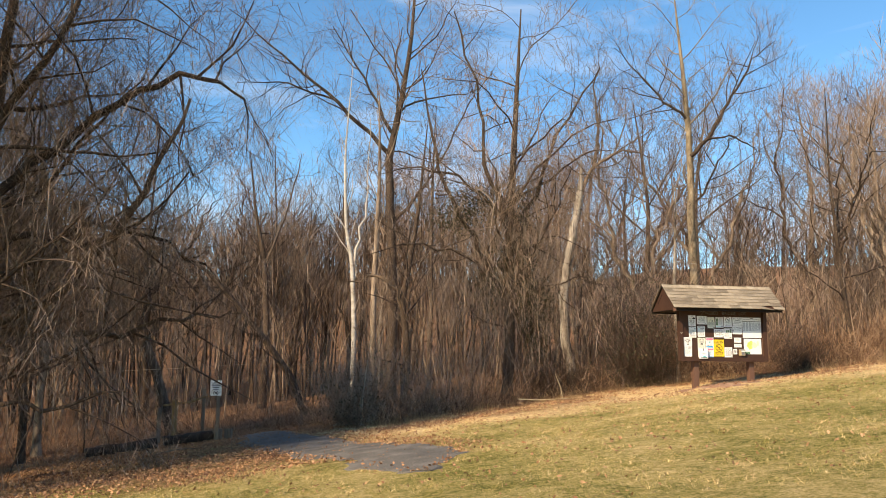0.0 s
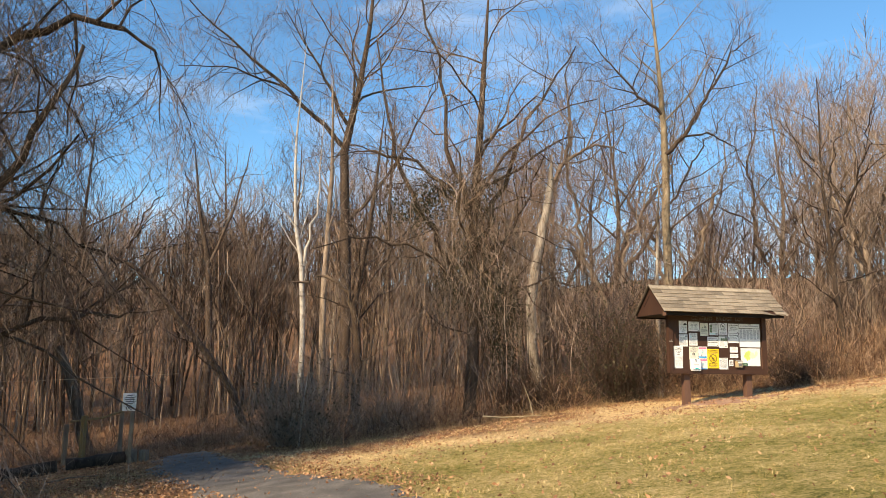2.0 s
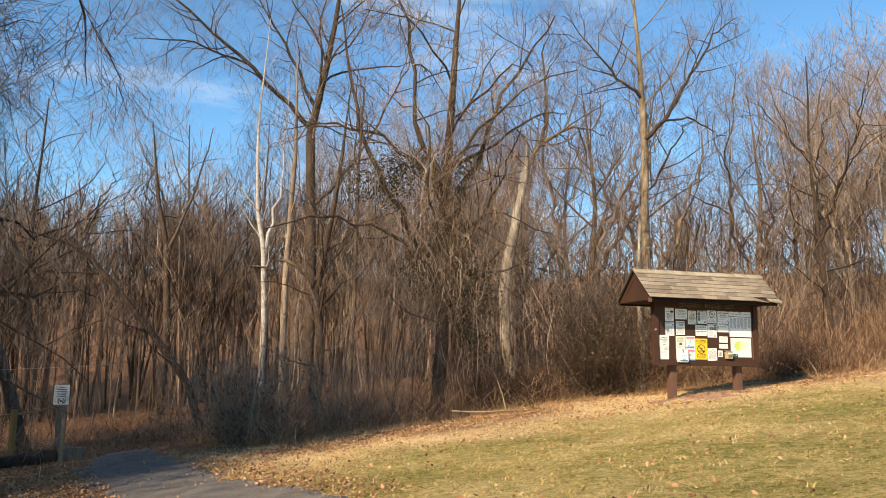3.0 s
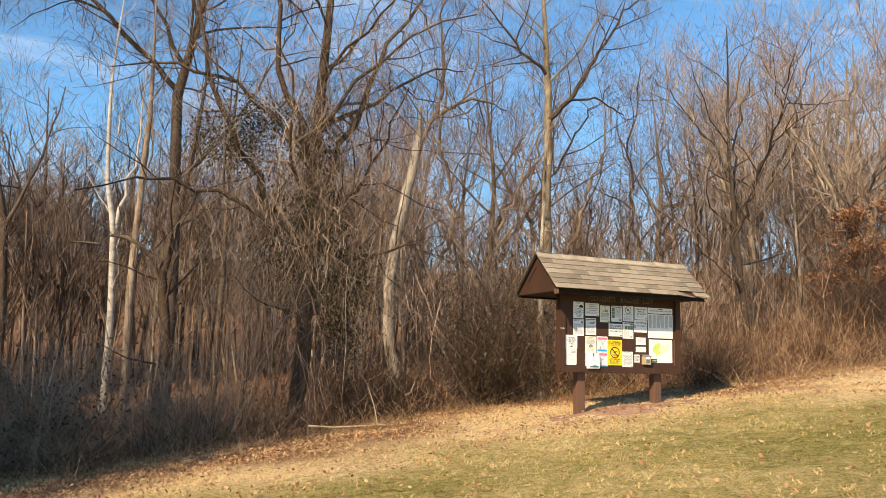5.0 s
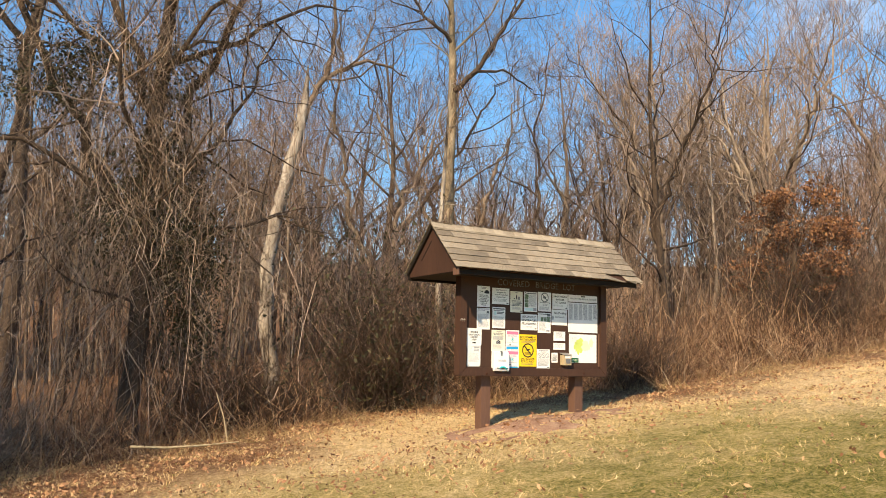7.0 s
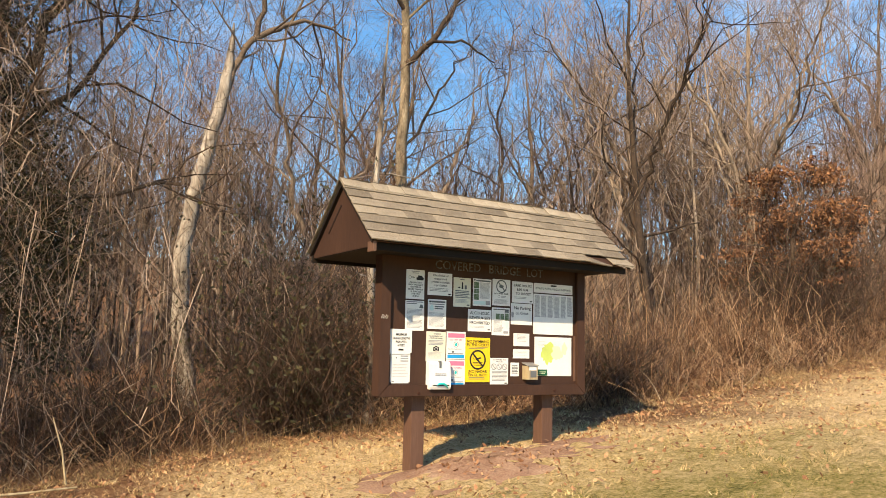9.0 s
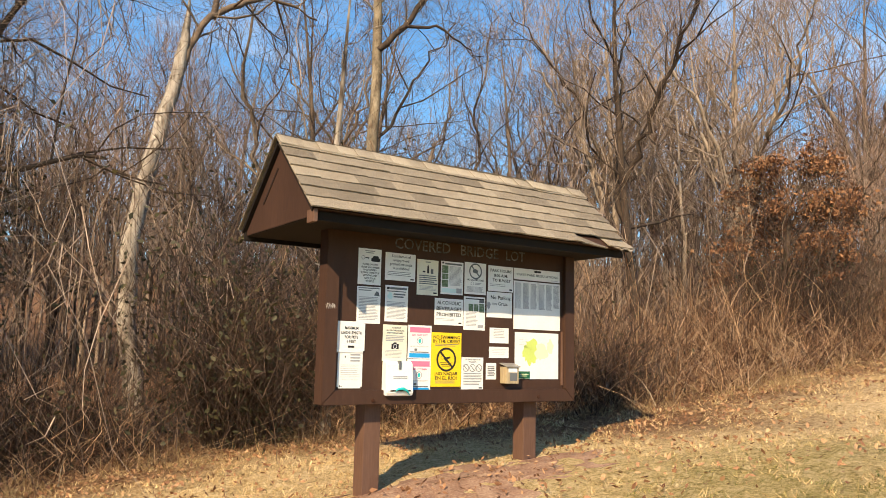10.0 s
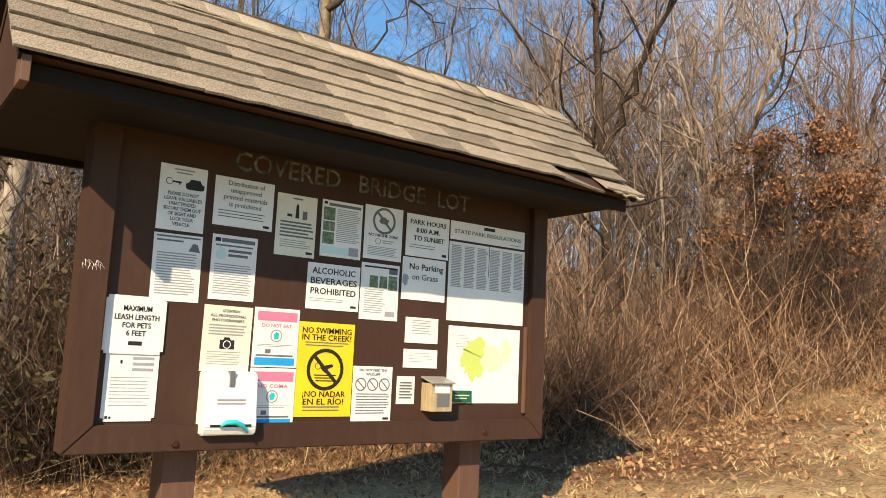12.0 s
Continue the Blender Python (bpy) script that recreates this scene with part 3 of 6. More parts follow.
        ob.matrix_basis = back @ Matrix.Translation((x, FACE - 0.0015, 2.212))
        tagged(ob, "worn pale routed capitals reading " + word)
    t0 = Tubes()
    rg = np.random.default_rng(2)
    for k in range(9):
        x, z = 11.915 + 0.008 * k, 1.700 + 0.014 * (k % 2)
        t0.tube([(x, y0 - 0.0005, z - 0.014), (x + rg.uniform(-0.01, 0.012), y0 - 0.0005, z + 0.01), (x + 0.012, y0 - 0.0005, z - 0.004)], (0.0018, 0.0018, 0.0018), 3)
    bm = bmesh.new()
    bm.from_mesh(t0.mesh("scratches", PAPER))
    add("scratches", bm, PAPER, "scratched pale marks on the stile")
    return kiosk


build_board()


# ---- notices pinned to the board ----
def notice(label, x0, z1, x1, z0, paper=PAPER, items=(), y=None, name="notice", category="notice", tilt=0.0, rounded=0.0, thick=0.002):
    """A flat sheet on the board with its print. Places in items are fractions from the top left corner."""
    w, h = x1 - x0, z1 - z0
    face = (FACE if y is None else y)
    top = tagged(new(name), label, category, "notices on the board")
    bm = box(bmesh.new(), -w / 2, w / 2, -thick, 0, -h / 2, h / 2)
    if rounded:
        es = [e for e in bm.edges if abs(e.verts[0].co.y - e.verts[1].co.y) > thick / 2]
        bmesh.ops.bevel(bm, geom=es, offset=rounded, segments=4, affect="EDGES")
    else:
        fr = [v for v in bm.verts if v.co.y < -thick / 2]
        rng = random.Random(int(x0 * 1000))
        for v in fr:
            v.co.y -= rng.uniform(0, 0.0006)
    top.location = ((x0 + x1) / 2, face - 0.001, (z0 + z1) / 2)
    top.rotation_euler = (0, radians(tilt), 0)
    part("sheet", bm, paper, top)
    fy = -thick - 0.0012
    bars, stack = {}, 0
    for it in items:
        if it[0] == "t":
            _, s, cx, cy, size, mat, width = it
            ob = new("lettering", text_mesh(s, size * h, mat, "CENTER", width * w if width else None))
            ob.parent = top
            ob.location = ((cx - 0.5) * w, fy, (0.5 - cy) * h)
        elif it[0] == "b":
            _, a, b, c, d, mat = it
            bars.setdefault(mat.name, (mat, []))[1].append((a, b, c, d))
        elif it[0] == "ring":
            _, cx, cy, r, mat, slash = it
            bm = bmesh.new()
            n = 28
            for rr0, rr1 in ((0.82, 1.0),):
                vs = []
                for i in range(n):
                    a = 2 * math.pi * i / n
                    vs.append((bm.verts.new((r * w * rr0 * math.cos(a), 0, r * w * rr0 * math.sin(a))), bm.verts.new((r * w * rr1 * math.cos(a), 0, r * w * rr1 * math.sin(a)))))
                for i in range(n):
                    p, q = vs[i], vs[(i + 1) % n]
                    bm.faces.new((p[0], q[0], q[1], p[1]))
            if slash:
                box(bm, -r * w * 0.9, r * w * 0.9, -0.0004, 0.0002, -r * w * 0.09, r * w * 0.09)
                bmesh.ops.rotate(bm, cent=(0, 0, 0), matrix=Matrix.Rotation(radians(45), 3, "Y"), verts=bm.verts)
            ob = part("ring_mark", bm, mat, top)
            ob.location = ((cx - 0.5) * w, fy - 0.0004, (0.5 - cy) * h)
        elif it[0] == "poly":
            _, pts, mat, nm = it
            bm = bmesh.new()
            bm.faces.new([bm.verts.new(((a - 0.5) * w, 0, (0.5 - b) * h)) for a, b in pts])
            ob = part(nm, bm, mat, top)
            stack += 1
            ob.location = (0, fy - 0.0002 * stack, 0)
    k = 0
    for mat, lst in bars.values():
        bm = bmesh.new()
        for a, b, c, d in lst:
            vs = [bm.verts.new(((p - 0.5) * w, 0, (0.5 - q) * h)) for p, q in ((a, d), (c, d), (c, b), (a, b))]
            bm.faces.new(vs)
        ob = tagged(part("small_print", bm, mat, top), kind="stuff")
        ob.location = (0, fy + 0.0002 * k, 0)
        k += 1
    return top


def lines(x0, y0, x1, y1, n, mat=INK_GREY, fill=0.45, seed=1):
    """Unreadable print as bars of uneven length."""
    rng = random.Random(seed)
    s = (y1 - y0) / n
    return [("b", x0, y0 + i * s, x1 - rng.uniform(0, 0.18) * (x1 - x0), y0 + i * s + s * fill, mat) for i in range(n)]


def blob(cx, cy, rx, ry, seed, n=22):
    rng = random.Random(seed)
    return [(cx + rx * rng.uniform(0.65, 1.1) * math.cos(6.283 * i / n), cy + ry * rng.uniform(0.65, 1.1) * math.sin(6.283 * i / n)) for i in range(n)]


notice("white notice about locking valuables in vehicles", 12.174, 2.149, 12.368, 1.880, items=[
    ("b", 0.28, 0.05, 0.72, 0.075, INK_GREY), ("b", 0.33, 0.10, 0.67, 0.125, INK_GREY),
    ("ring", 0.20, 0.26, 0.075, INK, False), ("b", 0.27, 0.245, 0.46, 0.272, INK), ("b", 0.40, 0.27, 0.43, 0.30, INK),
    ("poly", [(0.55, 0.33), (0.55, 0.26), (0.60, 0.25), (0.65, 0.19), (0.85, 0.19), (0.90, 0.25), (0.95, 0.26), (0.95, 0.33), (0.90, 0.35), (0.60, 0.35)], INK, "car_mark"),
    *[("t", s, 0.52, 0.44 + 0.077 * i, 0.072, INK, wd) for i, (s, wd) in enumerate((("PLEASE DO NOT", 0.66), ("LEAVE VALUABLES", 0.80), ("UNATTENDED.", 0.58), ("SECURE THEM OUT", 0.80), ("OF SIGHT AND", 0.60), ("LOCK YOUR", 0.48), ("VEHICLE.", 0.38)))]])
notice("white printed notice with dense small print", 12.174, 1.866, 12.372, 1.593, items=[
    ("b", 0.05, 0.03, 0.95, 0.055, INK_DARKGREY), ("b", 0.06, 0.09, 0.6, 0.115, INK_DARKGREY),
    ("poly", [(0.72, 0.24), (0.80, 0.12), (0.90, 0.13), (0.96, 0.25)], INK_DARKGREY, "hill_mark"), *lines(0.08, 0.28, 0.92, 0.92, 16, seed=4)], tilt=-0.6)
notice("white notice forbidding unapproved printed materials", 12.404, 2.138, 12.672, 1.928, items=[
    *[("t", s, 0.52, 0.12 + 0.145 * i, 0.135, INK_DARKGREY, wd) for i, (s, wd) in enumerate((("Distribution of", 0.62), ("unapproved", 0.52), ("printed materials", 0.74), ("is prohibited", 0.54)))],
    *lines(0.08, 0.68, 0.9, 0.86, 3, INK_DARKGREY, 0.3, 3), ("b", 0.84, 0.90, 0.95, 0.95, INK)])
notice("white information sheet with a dark heading bar", 12.412, 1.889, 12.612, 1.616, items=[
    ("b", 0.06, 0.05, 0.18, 0.11, INK), ("b", 0.20, 0.05, 0.94, 0.11, INK_DARKGREY), ("b", 0.08, 0.15, 0.9, 0.175, INK_DARKGREY),
    ("poly", blob(0.20, 0.30, 0.12, 0.11, 5), INK_AQUA, "picture"), ("b", 0.36, 0.22, 0.88, 0.26, INK_DARKGREY), ("b", 0.36, 0.29, 0.80, 0.33, INK_DARKGREY), *lines(0.08, 0.45, 0.92, 0.93, 13, seed=7)])
notice("cream notice about keeping pets leashed and cleaning up", 12.690, 2.110, 12.886, 1.834, PAPER_CREAM, [
    ("b", 0.38, 0.05, 0.62, 0.075, INK_DARKGREY), ("poly", [(0.46, 0.38), (0.47, 0.18), (0.5, 0.13), (0.54, 0.18), (0.56, 0.38)], INK, "upright_mark"),
    ("b", 0.64, 0.25, 0.76, 0.39, INK_DARKGREY), ("b", 0.26, 0.32, 0.38, 0.365, INK),
    *lines(0.10, 0.44, 0.95, 0.72, 5, INK_DARKGREY, 0.5, 9), *lines(0.12, 0.74, 0.9, 0.88, 4, INK_GREY, 0.4, 2), ("b", 0.78, 0.91, 0.94, 0.95, INK)])
notice("grey information sheet with a column of photographs", 12.913, 2.115, 13.128, 1.853, items=[
    ("b", 0.04, 0.03, 0.12, 0.08, INK), ("b", 0.16, 0.05, 0.95, 0.10, INK_DARKGREY), ("b", 0.04, 0.13, 0.32, 0.36, PHOTO), ("b", 0.04, 0.38, 0.32, 0.55, PHOTO), ("b", 0.04, 0.57, 0.32, 0.78, PHOTO),
    *lines(0.37, 0.14, 0.95, 0.74, 18, seed=12), ("b", 0.04, 0.82, 0.95, 0.95, INK_AQUA), ("b", 0.70, 0.80, 0.94, 0.95, INK_GREY)])
notice("white no drone zone notice with a crossed circle", 13.143, 2.126, 13.359, 1.868, items=[
    ("ring", 0.5, 0.27, 0.30, INK_DARKGREY, True), ("poly", blob(0.5, 0.27, 0.14, 0.07, 3), INK_DARKGREY, "drone_mark"), ("t", "NO DRONE ZONE", 0.5, 0.55, 0.075, INK, 0.78),
    ("ring", 0.36, 0.66, 0.07, INK_DARKGREY, False), ("b", 0.48, 0.63, 0.78, 0.65, INK_GREY), ("b", 0.48, 0.67, 0.72, 0.69, INK_GREY), *lines(0.1, 0.76, 0.9, 0.94, 6, seed=3)])
notice("white notice giving the park opening hours", 13.383, 2.119, 13.647, 1.908, items=[
    ("t", "PARK HOURS", 0.5, 0.19, 0.16, INK, 0.84), ("t", "8:00 A.M.", 0.5, 0.38, 0.16, INK, 0.55), ("t", "TO SUNSET", 0.53, 0.57, 0.16, INK, 0.72),
    *lines(0.08, 0.72, 0.8, 0.84, 2, INK_DARKGREY, 0.25, 2), ("b", 0.84, 0.88, 0.95, 0.94, INK)])
notice("white headed strip reading state park regulations", 13.657, 2.120, 14.172, 2.024, items=[
    ("b", 0.43, 0.10, 0.58, 0.27, INK), ("t", "STATE PARK REGULATIONS", 0.5, 0.55, 0.30, INK_DARKGREY, 0.90), ("b", 0.80, 0.84, 0.95, 0.88, INK_GREY)])
notice("large white sheet of park regulations in six columns", 13.654, 2.012, 14.176, 1.606, items=[
    x for c in range(6) for x in lines(0.03 + 0.162 * c + (0.01 if c > 2 else 0), 0.04, 0.165 + 0.162 * c + (0.01 if c > 2 else 0), 0.58 - 0.05 * (c == 5), 26, INK_GREY, 0.62, c)] + [("b", 0.508, 0.0, 0.516, 0.40, INK)])
notice("white notice prohibiting alcoholic beverages", 12.860, 1.818, 13.133, 1.609, items=[
    ("t", "ALCOHOLIC", 0.5, 0.17, 0.19, INK, 0.82), ("t", "BEVERAGES", 0.5, 0.39, 0.19, INK, 0.88), ("t", "PROHIBITED", 0.5, 0.61, 0.19, INK, 0.86),
    *lines(0.06, 0.76, 0.8, 0.86, 2, INK_GREY, 0.3, 6), ("b", 0.84, 0.88, 0.95, 0.93, INK)])
notice("white sheet with a row of dark photographs", 13.140, 1.848, 13.354, 1.580, items=[
    ("b", 0.08, 0.05, 0.95, 0.08, INK), ("b", 0.72, 0.07, 0.95, 0.17, INK_DARKGREY), ("b", 0.22, 0.22, 0.44, 0.43, PHOTO), ("b", 0.48, 0.22, 0.68, 0.43, PHOTO), ("b", 0.72, 0.20, 0.95, 0.46, PHOTO),
    ("b", 0.72, 0.50, 0.96, 0.76, INK_AQUA), *lines(0.10, 0.46, 0.66, 0.9, 11, seed=5), ("b", 0.66, 0.84, 0.92, 0.93, INK_GREY)])
notice("scuffed white notice saying no parking on grass", 13.371, 1.901, 13.636, 1.692, items=[
    ("t", "No Parking", 0.54, 0.22, 0.20, INK, 0.78), ("t", "on Grass", 0.52, 0.46, 0.20, INK_DARKGREY, 0.60), ("poly", blob(0.07, 0.54, 0.08, 0.16, 8), INK_GREY, "scuff")])
notice("white rounded sign giving the maximum leash length", 12.012, 1.603, 12.247, 1.378, items=[
    ("t", "MAXIMUM", 0.53, 0.22, 0.13, INK, 0.46), ("t", "LEASH LENGTH", 0.53, 0.37, 0.13, INK, 0.72), ("t", "FOR PETS", 0.53, 0.51, 0.13, INK, 0.46), ("t", "6 FEET", 0.53, 0.645, 0.13, INK, 0.32),
    ("b", 0.42, 0.78, 0.64, 0.85, INK)], y=FACE - 0.006, rounded=0.012)
notice("white rounded sign with faded print", 12.036, 1.392, 12.238, 1.122, items=[
    ("b", 0.27, 0.14, 0.31, 0.19, INK), *[("b", 0.5, 0.09 + 0.08 * i, 0.9, 0.13 + 0.08 * i, INK_GREY) for i in range(3)], *lines(0.12, 0.38, 0.88, 0.82, 9, INK_GREY, 0.18, 3), ("b", 0.08, 0.92, 0.13, 0.96, INK), ("b", 0.15, 0.93, 0.19, 0.96, INK)], y=FACE - 0.001, rounded=0.012)
notice("cream notice to photographers with a camera mark", 12.402, 1.592, 12.614, 1.320, PAPER_CREAM, [
    ("t", "ATTENTION!", 0.55, 0.08, 0.06, INK_DARKGREY, 0.36), ("t", "ALL PROFESSIONAL", 0.5, 0.155, 0.06, INK_DARKGREY, 0.74), ("t", "PHOTOGRAPHERS", 0.5, 0.225, 0.06, INK_DARKGREY, 0.66), *lines(0.12, 0.29, 0.92, 0.47, 4, INK_GREY, 0.5, 3),
    ("poly", [(0.36, 0.52), (0.43, 0.52), (0.45, 0.48), (0.56, 0.48), (0.58, 0.52), (0.66, 0.52), (0.66, 0.66), (0.36, 0.66)], INK, "camera_mark"), ("ring", 0.51, 0.59, 0.08, PAPER, False), *lines(0.12, 0.70, 0.9, 0.92, 6, INK_GREY, 0.3, 5)], tilt=0.4)
for s, z1, z0 in (("DO NOT EAT", 1.598, 1.344), ("NO COMA", 1.340, 1.084)):
    notice("pink and blue warning notice reading " + s, 12.624, z1, 12.836, z0, items=[
        ("b", 0.07, 0.06, 0.95, 0.22, INK_PINK), ("b", 0.2, 0.09, 0.8, 0.12, PAPER), ("b", 0.3, 0.15, 0.7, 0.18, PAPER), ("t", s, 0.5, 0.30, 0.085, INK_PINK, 0.66),
        ("ring", 0.5, 0.47, 0.13, INK_GREY, False), ("poly", blob(0.5, 0.47, 0.07, 0.07, 2), INK_TEAL, "dish_mark"), *lines(0.1, 0.62, 0.92, 0.67, 2, INK_DARKGREY, 0.3, 1), ("b", 0.28, 0.70, 0.40, 0.77, INK_DARKGREY), ("b", 0.06, 0.84, 0.94, 0.97, INK_BLUE), ("b", 0.08, 0.79, 0.9, 0.82, INK_DARKGREY)])
notice("bright yellow sign forbidding swimming in the creek", 12.838, 1.550, 13.123, 1.132, PAPER_YELLOW, [
    ("t", "NO SWIMMING", 0.5, 0.09, 0.088, INK, 0.88), ("t", "IN THE CREEK!", 0.5, 0.165, 0.088, INK, 0.88), *lines(0.12, 0.21, 0.92, 0.27, 2, INK_DARKGREY, 0.4, 1),
    ("ring", 0.5, 0.50, 0.33, INK, True), ("ring", 0.37, 0.465, 0.055, INK, False), ("poly", [(0.40, 0.47), (0.62, 0.44), (0.64, 0.47), (0.52, 0.50), (0.62, 0.55), (0.58, 0.57), (0.44, 0.51)], INK, "dark_mark"),
    *[("b", 0.30 + 0.02 * k, 0.555 + 0.03 * k, 0.70 - 0.03 * k, 0.568 + 0.03 * k, INK) for k in range(3)],
    ("t", "¡NO NADAR", 0.5, 0.765, 0.088, INK, 0.76), ("t", "EN EL RÍO!", 0.5, 0.845, 0.088, INK, 0.72), *lines(0.14, 0.89, 0.92, 0.96, 2, INK_DARKGREY, 0.4, 2)])
notice("white notice against feeding the wildlife with three rings", 13.128, 1.362, 13.344, 1.100, items=[
    ("t", "DO NOT FEED THE", 0.5, 0.07, 0.06, INK_DARKGREY, 0.7), ("t", "WILDLIFE", 0.5, 0.14, 0.06, INK_DARKGREY, 0.36), *[("ring", 0.2 + 0.3 * i, 0.32, 0.14, INK_DARKGREY, True) for i in range(3)], *lines(0.10, 0.48, 0.95, 0.86, 8, INK_DARKGREY, 0.35, 4), ("b", 0.8, 0.9, 0.95, 0.94, INK)])
notice("small white card with grey print", 13.373, 1.320, 13.477, 1.188, items=lines(0.15, 0.2, 0.88, 0.85, 6, INK_DARKGREY, 0.55, 9))
notice("small white framed card with faint print", 13.406, 1.607, 13.604, 1.482, items=lines(0.2, 0.1, 0.8, 0.7, 6, INK_GREY, 0.3, 3))
notice("small white card in a clear sleeve", 13.403, 1.452, 13.606, 1.362, items=lines(0.15, 0.2, 0.9, 0.8, 4, INK_GREY, 0.12, 3))
notice("white park trail map with a green area", 13.672, 1.581, 14.158, 1.192, items=[
    ("poly", blob(0.36, 0.42, 0.20, 0.30, 3, 30), INK_GREEN, "woodland_area"), ("poly", blob(0.60, 0.42, 0.17, 0.20, 5, 24), INK_LIME, "park_area"), ("poly", blob(0.62, 0.16, 0.14, 0.08, 6), INK_AQUA, "lake_area"), ("poly", blob(0.80, 0.30, 0.09, 0.18, 9), INK_LIME, "meadow_area"),
    ("b", 0.66, 0.15, 0.69, 0.21, INK_DARKGREEN), ("b", 0.46, 0.46, 0.60, 0.48, INK_GREY), *lines(0.10, 0.12, 0.3, 0.3, 5, INK_GREY, 0.12, 6)])
notice("dark green tag beside the map", 13.676, 1.256, 13.830, 1.196, INK_DARKGREEN, [("b", 0.3, 0.35, 0.9, 0.45, INK_LIME), ("b", 0.3, 0.6, 0.8, 0.68, INK_LIME)], y=FACE - 0.009)
# thin dark batten left of the map and the split strip on its far side
part_map = tagged(new("map_batten"), "narrow split wooden batten beside the map", "batten")
part_map.location = (14.195, FACE - 0.010, 1.40)
part("strip", box(bmesh.new(), -0.008, 0.010, -0.006, 0.010, -0.26, 0.20, 0.002), PAINT_POST, part_map)


def leaflet_box():
    """White dispenser with a rounded slot at the foot, standing proud of the board."""
    top = tagged(new("leaflet_box"), "white plastic bag dispenser box with a teal streamer at its slot", "dispenser")
    x0, x1, z0, z1 = 12.405, 12.635, 1.068, 1.322
    top.location = ((x0 + x1) / 2, FACE, (z0 + z1) / 2)
    w, h, d = (x1 - x0) / 2, (z1 - z0) / 2, 0.085
    bm = bmesh.new()
    prof = [(0, -h), (-d * 0.85, -h), (-d, -h + 0.03), (-d * 0.8, h - 0.02), (-d * 0.6, h), (0, h)]
    a = [bm.verts.new((-w, y, z)) for y, z in prof]
    b = [bm.verts.new((w, y, z)) for y, z in prof]
    bm.faces.new(a)
    bm.faces.new(b[::-1])
    for i in range(6):
        bm.faces.new((a[i], b[i], b[(i + 1) % 6], a[(i + 1) % 6]))
    bmesh.ops.recalc_face_normals(bm, faces=bm.faces)
    bmesh.ops.bevel(bm, geom=list(bm.edges), offset=0.006, segments=2, affect="EDGES")
    part("body", bm, PAPER, top)
    part("slot", box(bmesh.new(), -0.085, 0.09, -d - 0.001, -d + 0.01, -h + 0.034, -h + 0.044), INK, top, "dark dispensing slot")
    t = Tubes()
    t.tube([(-0.045, -d - 0.004, -h + 0.037), (-0.025, -d - 0.012, -h + 0.052), (0.015, -d - 0.012, -h + 0.054), (0.05, -d - 0.010, -h + 0.040), (0.075, -d - 0.006, -h + 0.012)], (0.006, 0.011, 0.012, 0.011, 0.004), 6)
    bm = bmesh.new()
    bm.from_mesh(t.mesh("streamer", INK_TEAL))
    part("streamer", bm, INK_TEAL, top, "teal plastic streamer")
    part("clip", box(bmesh.new(), -0.012, 0.008, -d * 0.9, -d * 0.55, h - 0.06, h + 0.004, 0.002), INK_DARKGREY, top)
    bm = bmesh.new()
    for i in range(2):
        box(bm, -0.06, 0.06, -d * 0.93 - 0.0005, -d * 0.86, 0.012 - 0.014 * i, 0.018 - 0.014 * i)
    tagged(part("small_print", bm, INK_GREY, top), kind="stuff")


leaflet_box()


def permit_box():
    """Small unpainted wooden box with slatted sides, a sloping lid and a label."""
    top = tagged(new("permit_box"), "small slatted wooden box with a weathered hinged lid on the board", "box")
    top.location = (13.585, FACE, 1.23)
    w, h, d = 0.058, 0.072, 0.085
    for i in range(5):
        y = -d + i * d / 5
        for s in (-1, 1):
            part("slat", box(bmesh.new(), s * w - 0.006, s * w + 0.006, y + 0.001, y + d / 5 - 0.001, -h, h - 0.01, 0.001), PINE, top)
    part("front_panel", box(bmesh.new(), -w + 0.007, w - 0.007, -d, -d + 0.01, -h, h - 0.012, 0.001), PINE, top)
    part("base", box(bmesh.new(), -w + 0.007, w - 0.007, -d + 0.011, -0.001, -h, -h + 0.01), PINE, top)
    bm = box(bmesh.new(), -w - 0.012, w + 0.012, -d - 0.018, 0.0, -0.004, 0.004, 0.001)
    bmesh.ops.transform(bm, matrix=Matrix.Translation((0, 0, h + 0.018)) @ Matrix.Rotation(0.26, 4, "X"), verts=bm.verts)
    part("lid", bm, SMOKE, top, "smoky weathered hinged lid")
    part("label", box(bmesh.new(), -0.044, 0.046, -d - 0.002, -d - 0.0005, 0.018, 0.058), PAPER, top, "white paper label")
    part("dark_print", box(bmesh.new(), -0.028, 0.046, -d - 0.0022, -d - 0.0006, -0.05, 0.012), INK_DARKGREY, top)


permit_box()


# ---- trees ----
def unit(v):
    return v / (np.linalg.norm(v) + 1e-9)


def wander(rng, start, d, length, segs, wob, up):
    """A wavering limb: points from start along d that bend by up towards the sky."""
    pts, step = [np.array(start, float)], length / segs
    d = unit(np.array(d, float))
    for _ in range(segs):
        d = unit(d + rng.normal(0, wob, 3) + (0, 0, up))
        pts.append(pts[-1] + d * step)
    return np.array(pts)


def along(pts, f):
    k = f * (len(pts) - 1)
    i = min(int(k), len(pts) - 2)
    return pts[i] + (pts[i + 1] - pts[i]) * (k - i), unit(pts[i + 1] - pts[i])


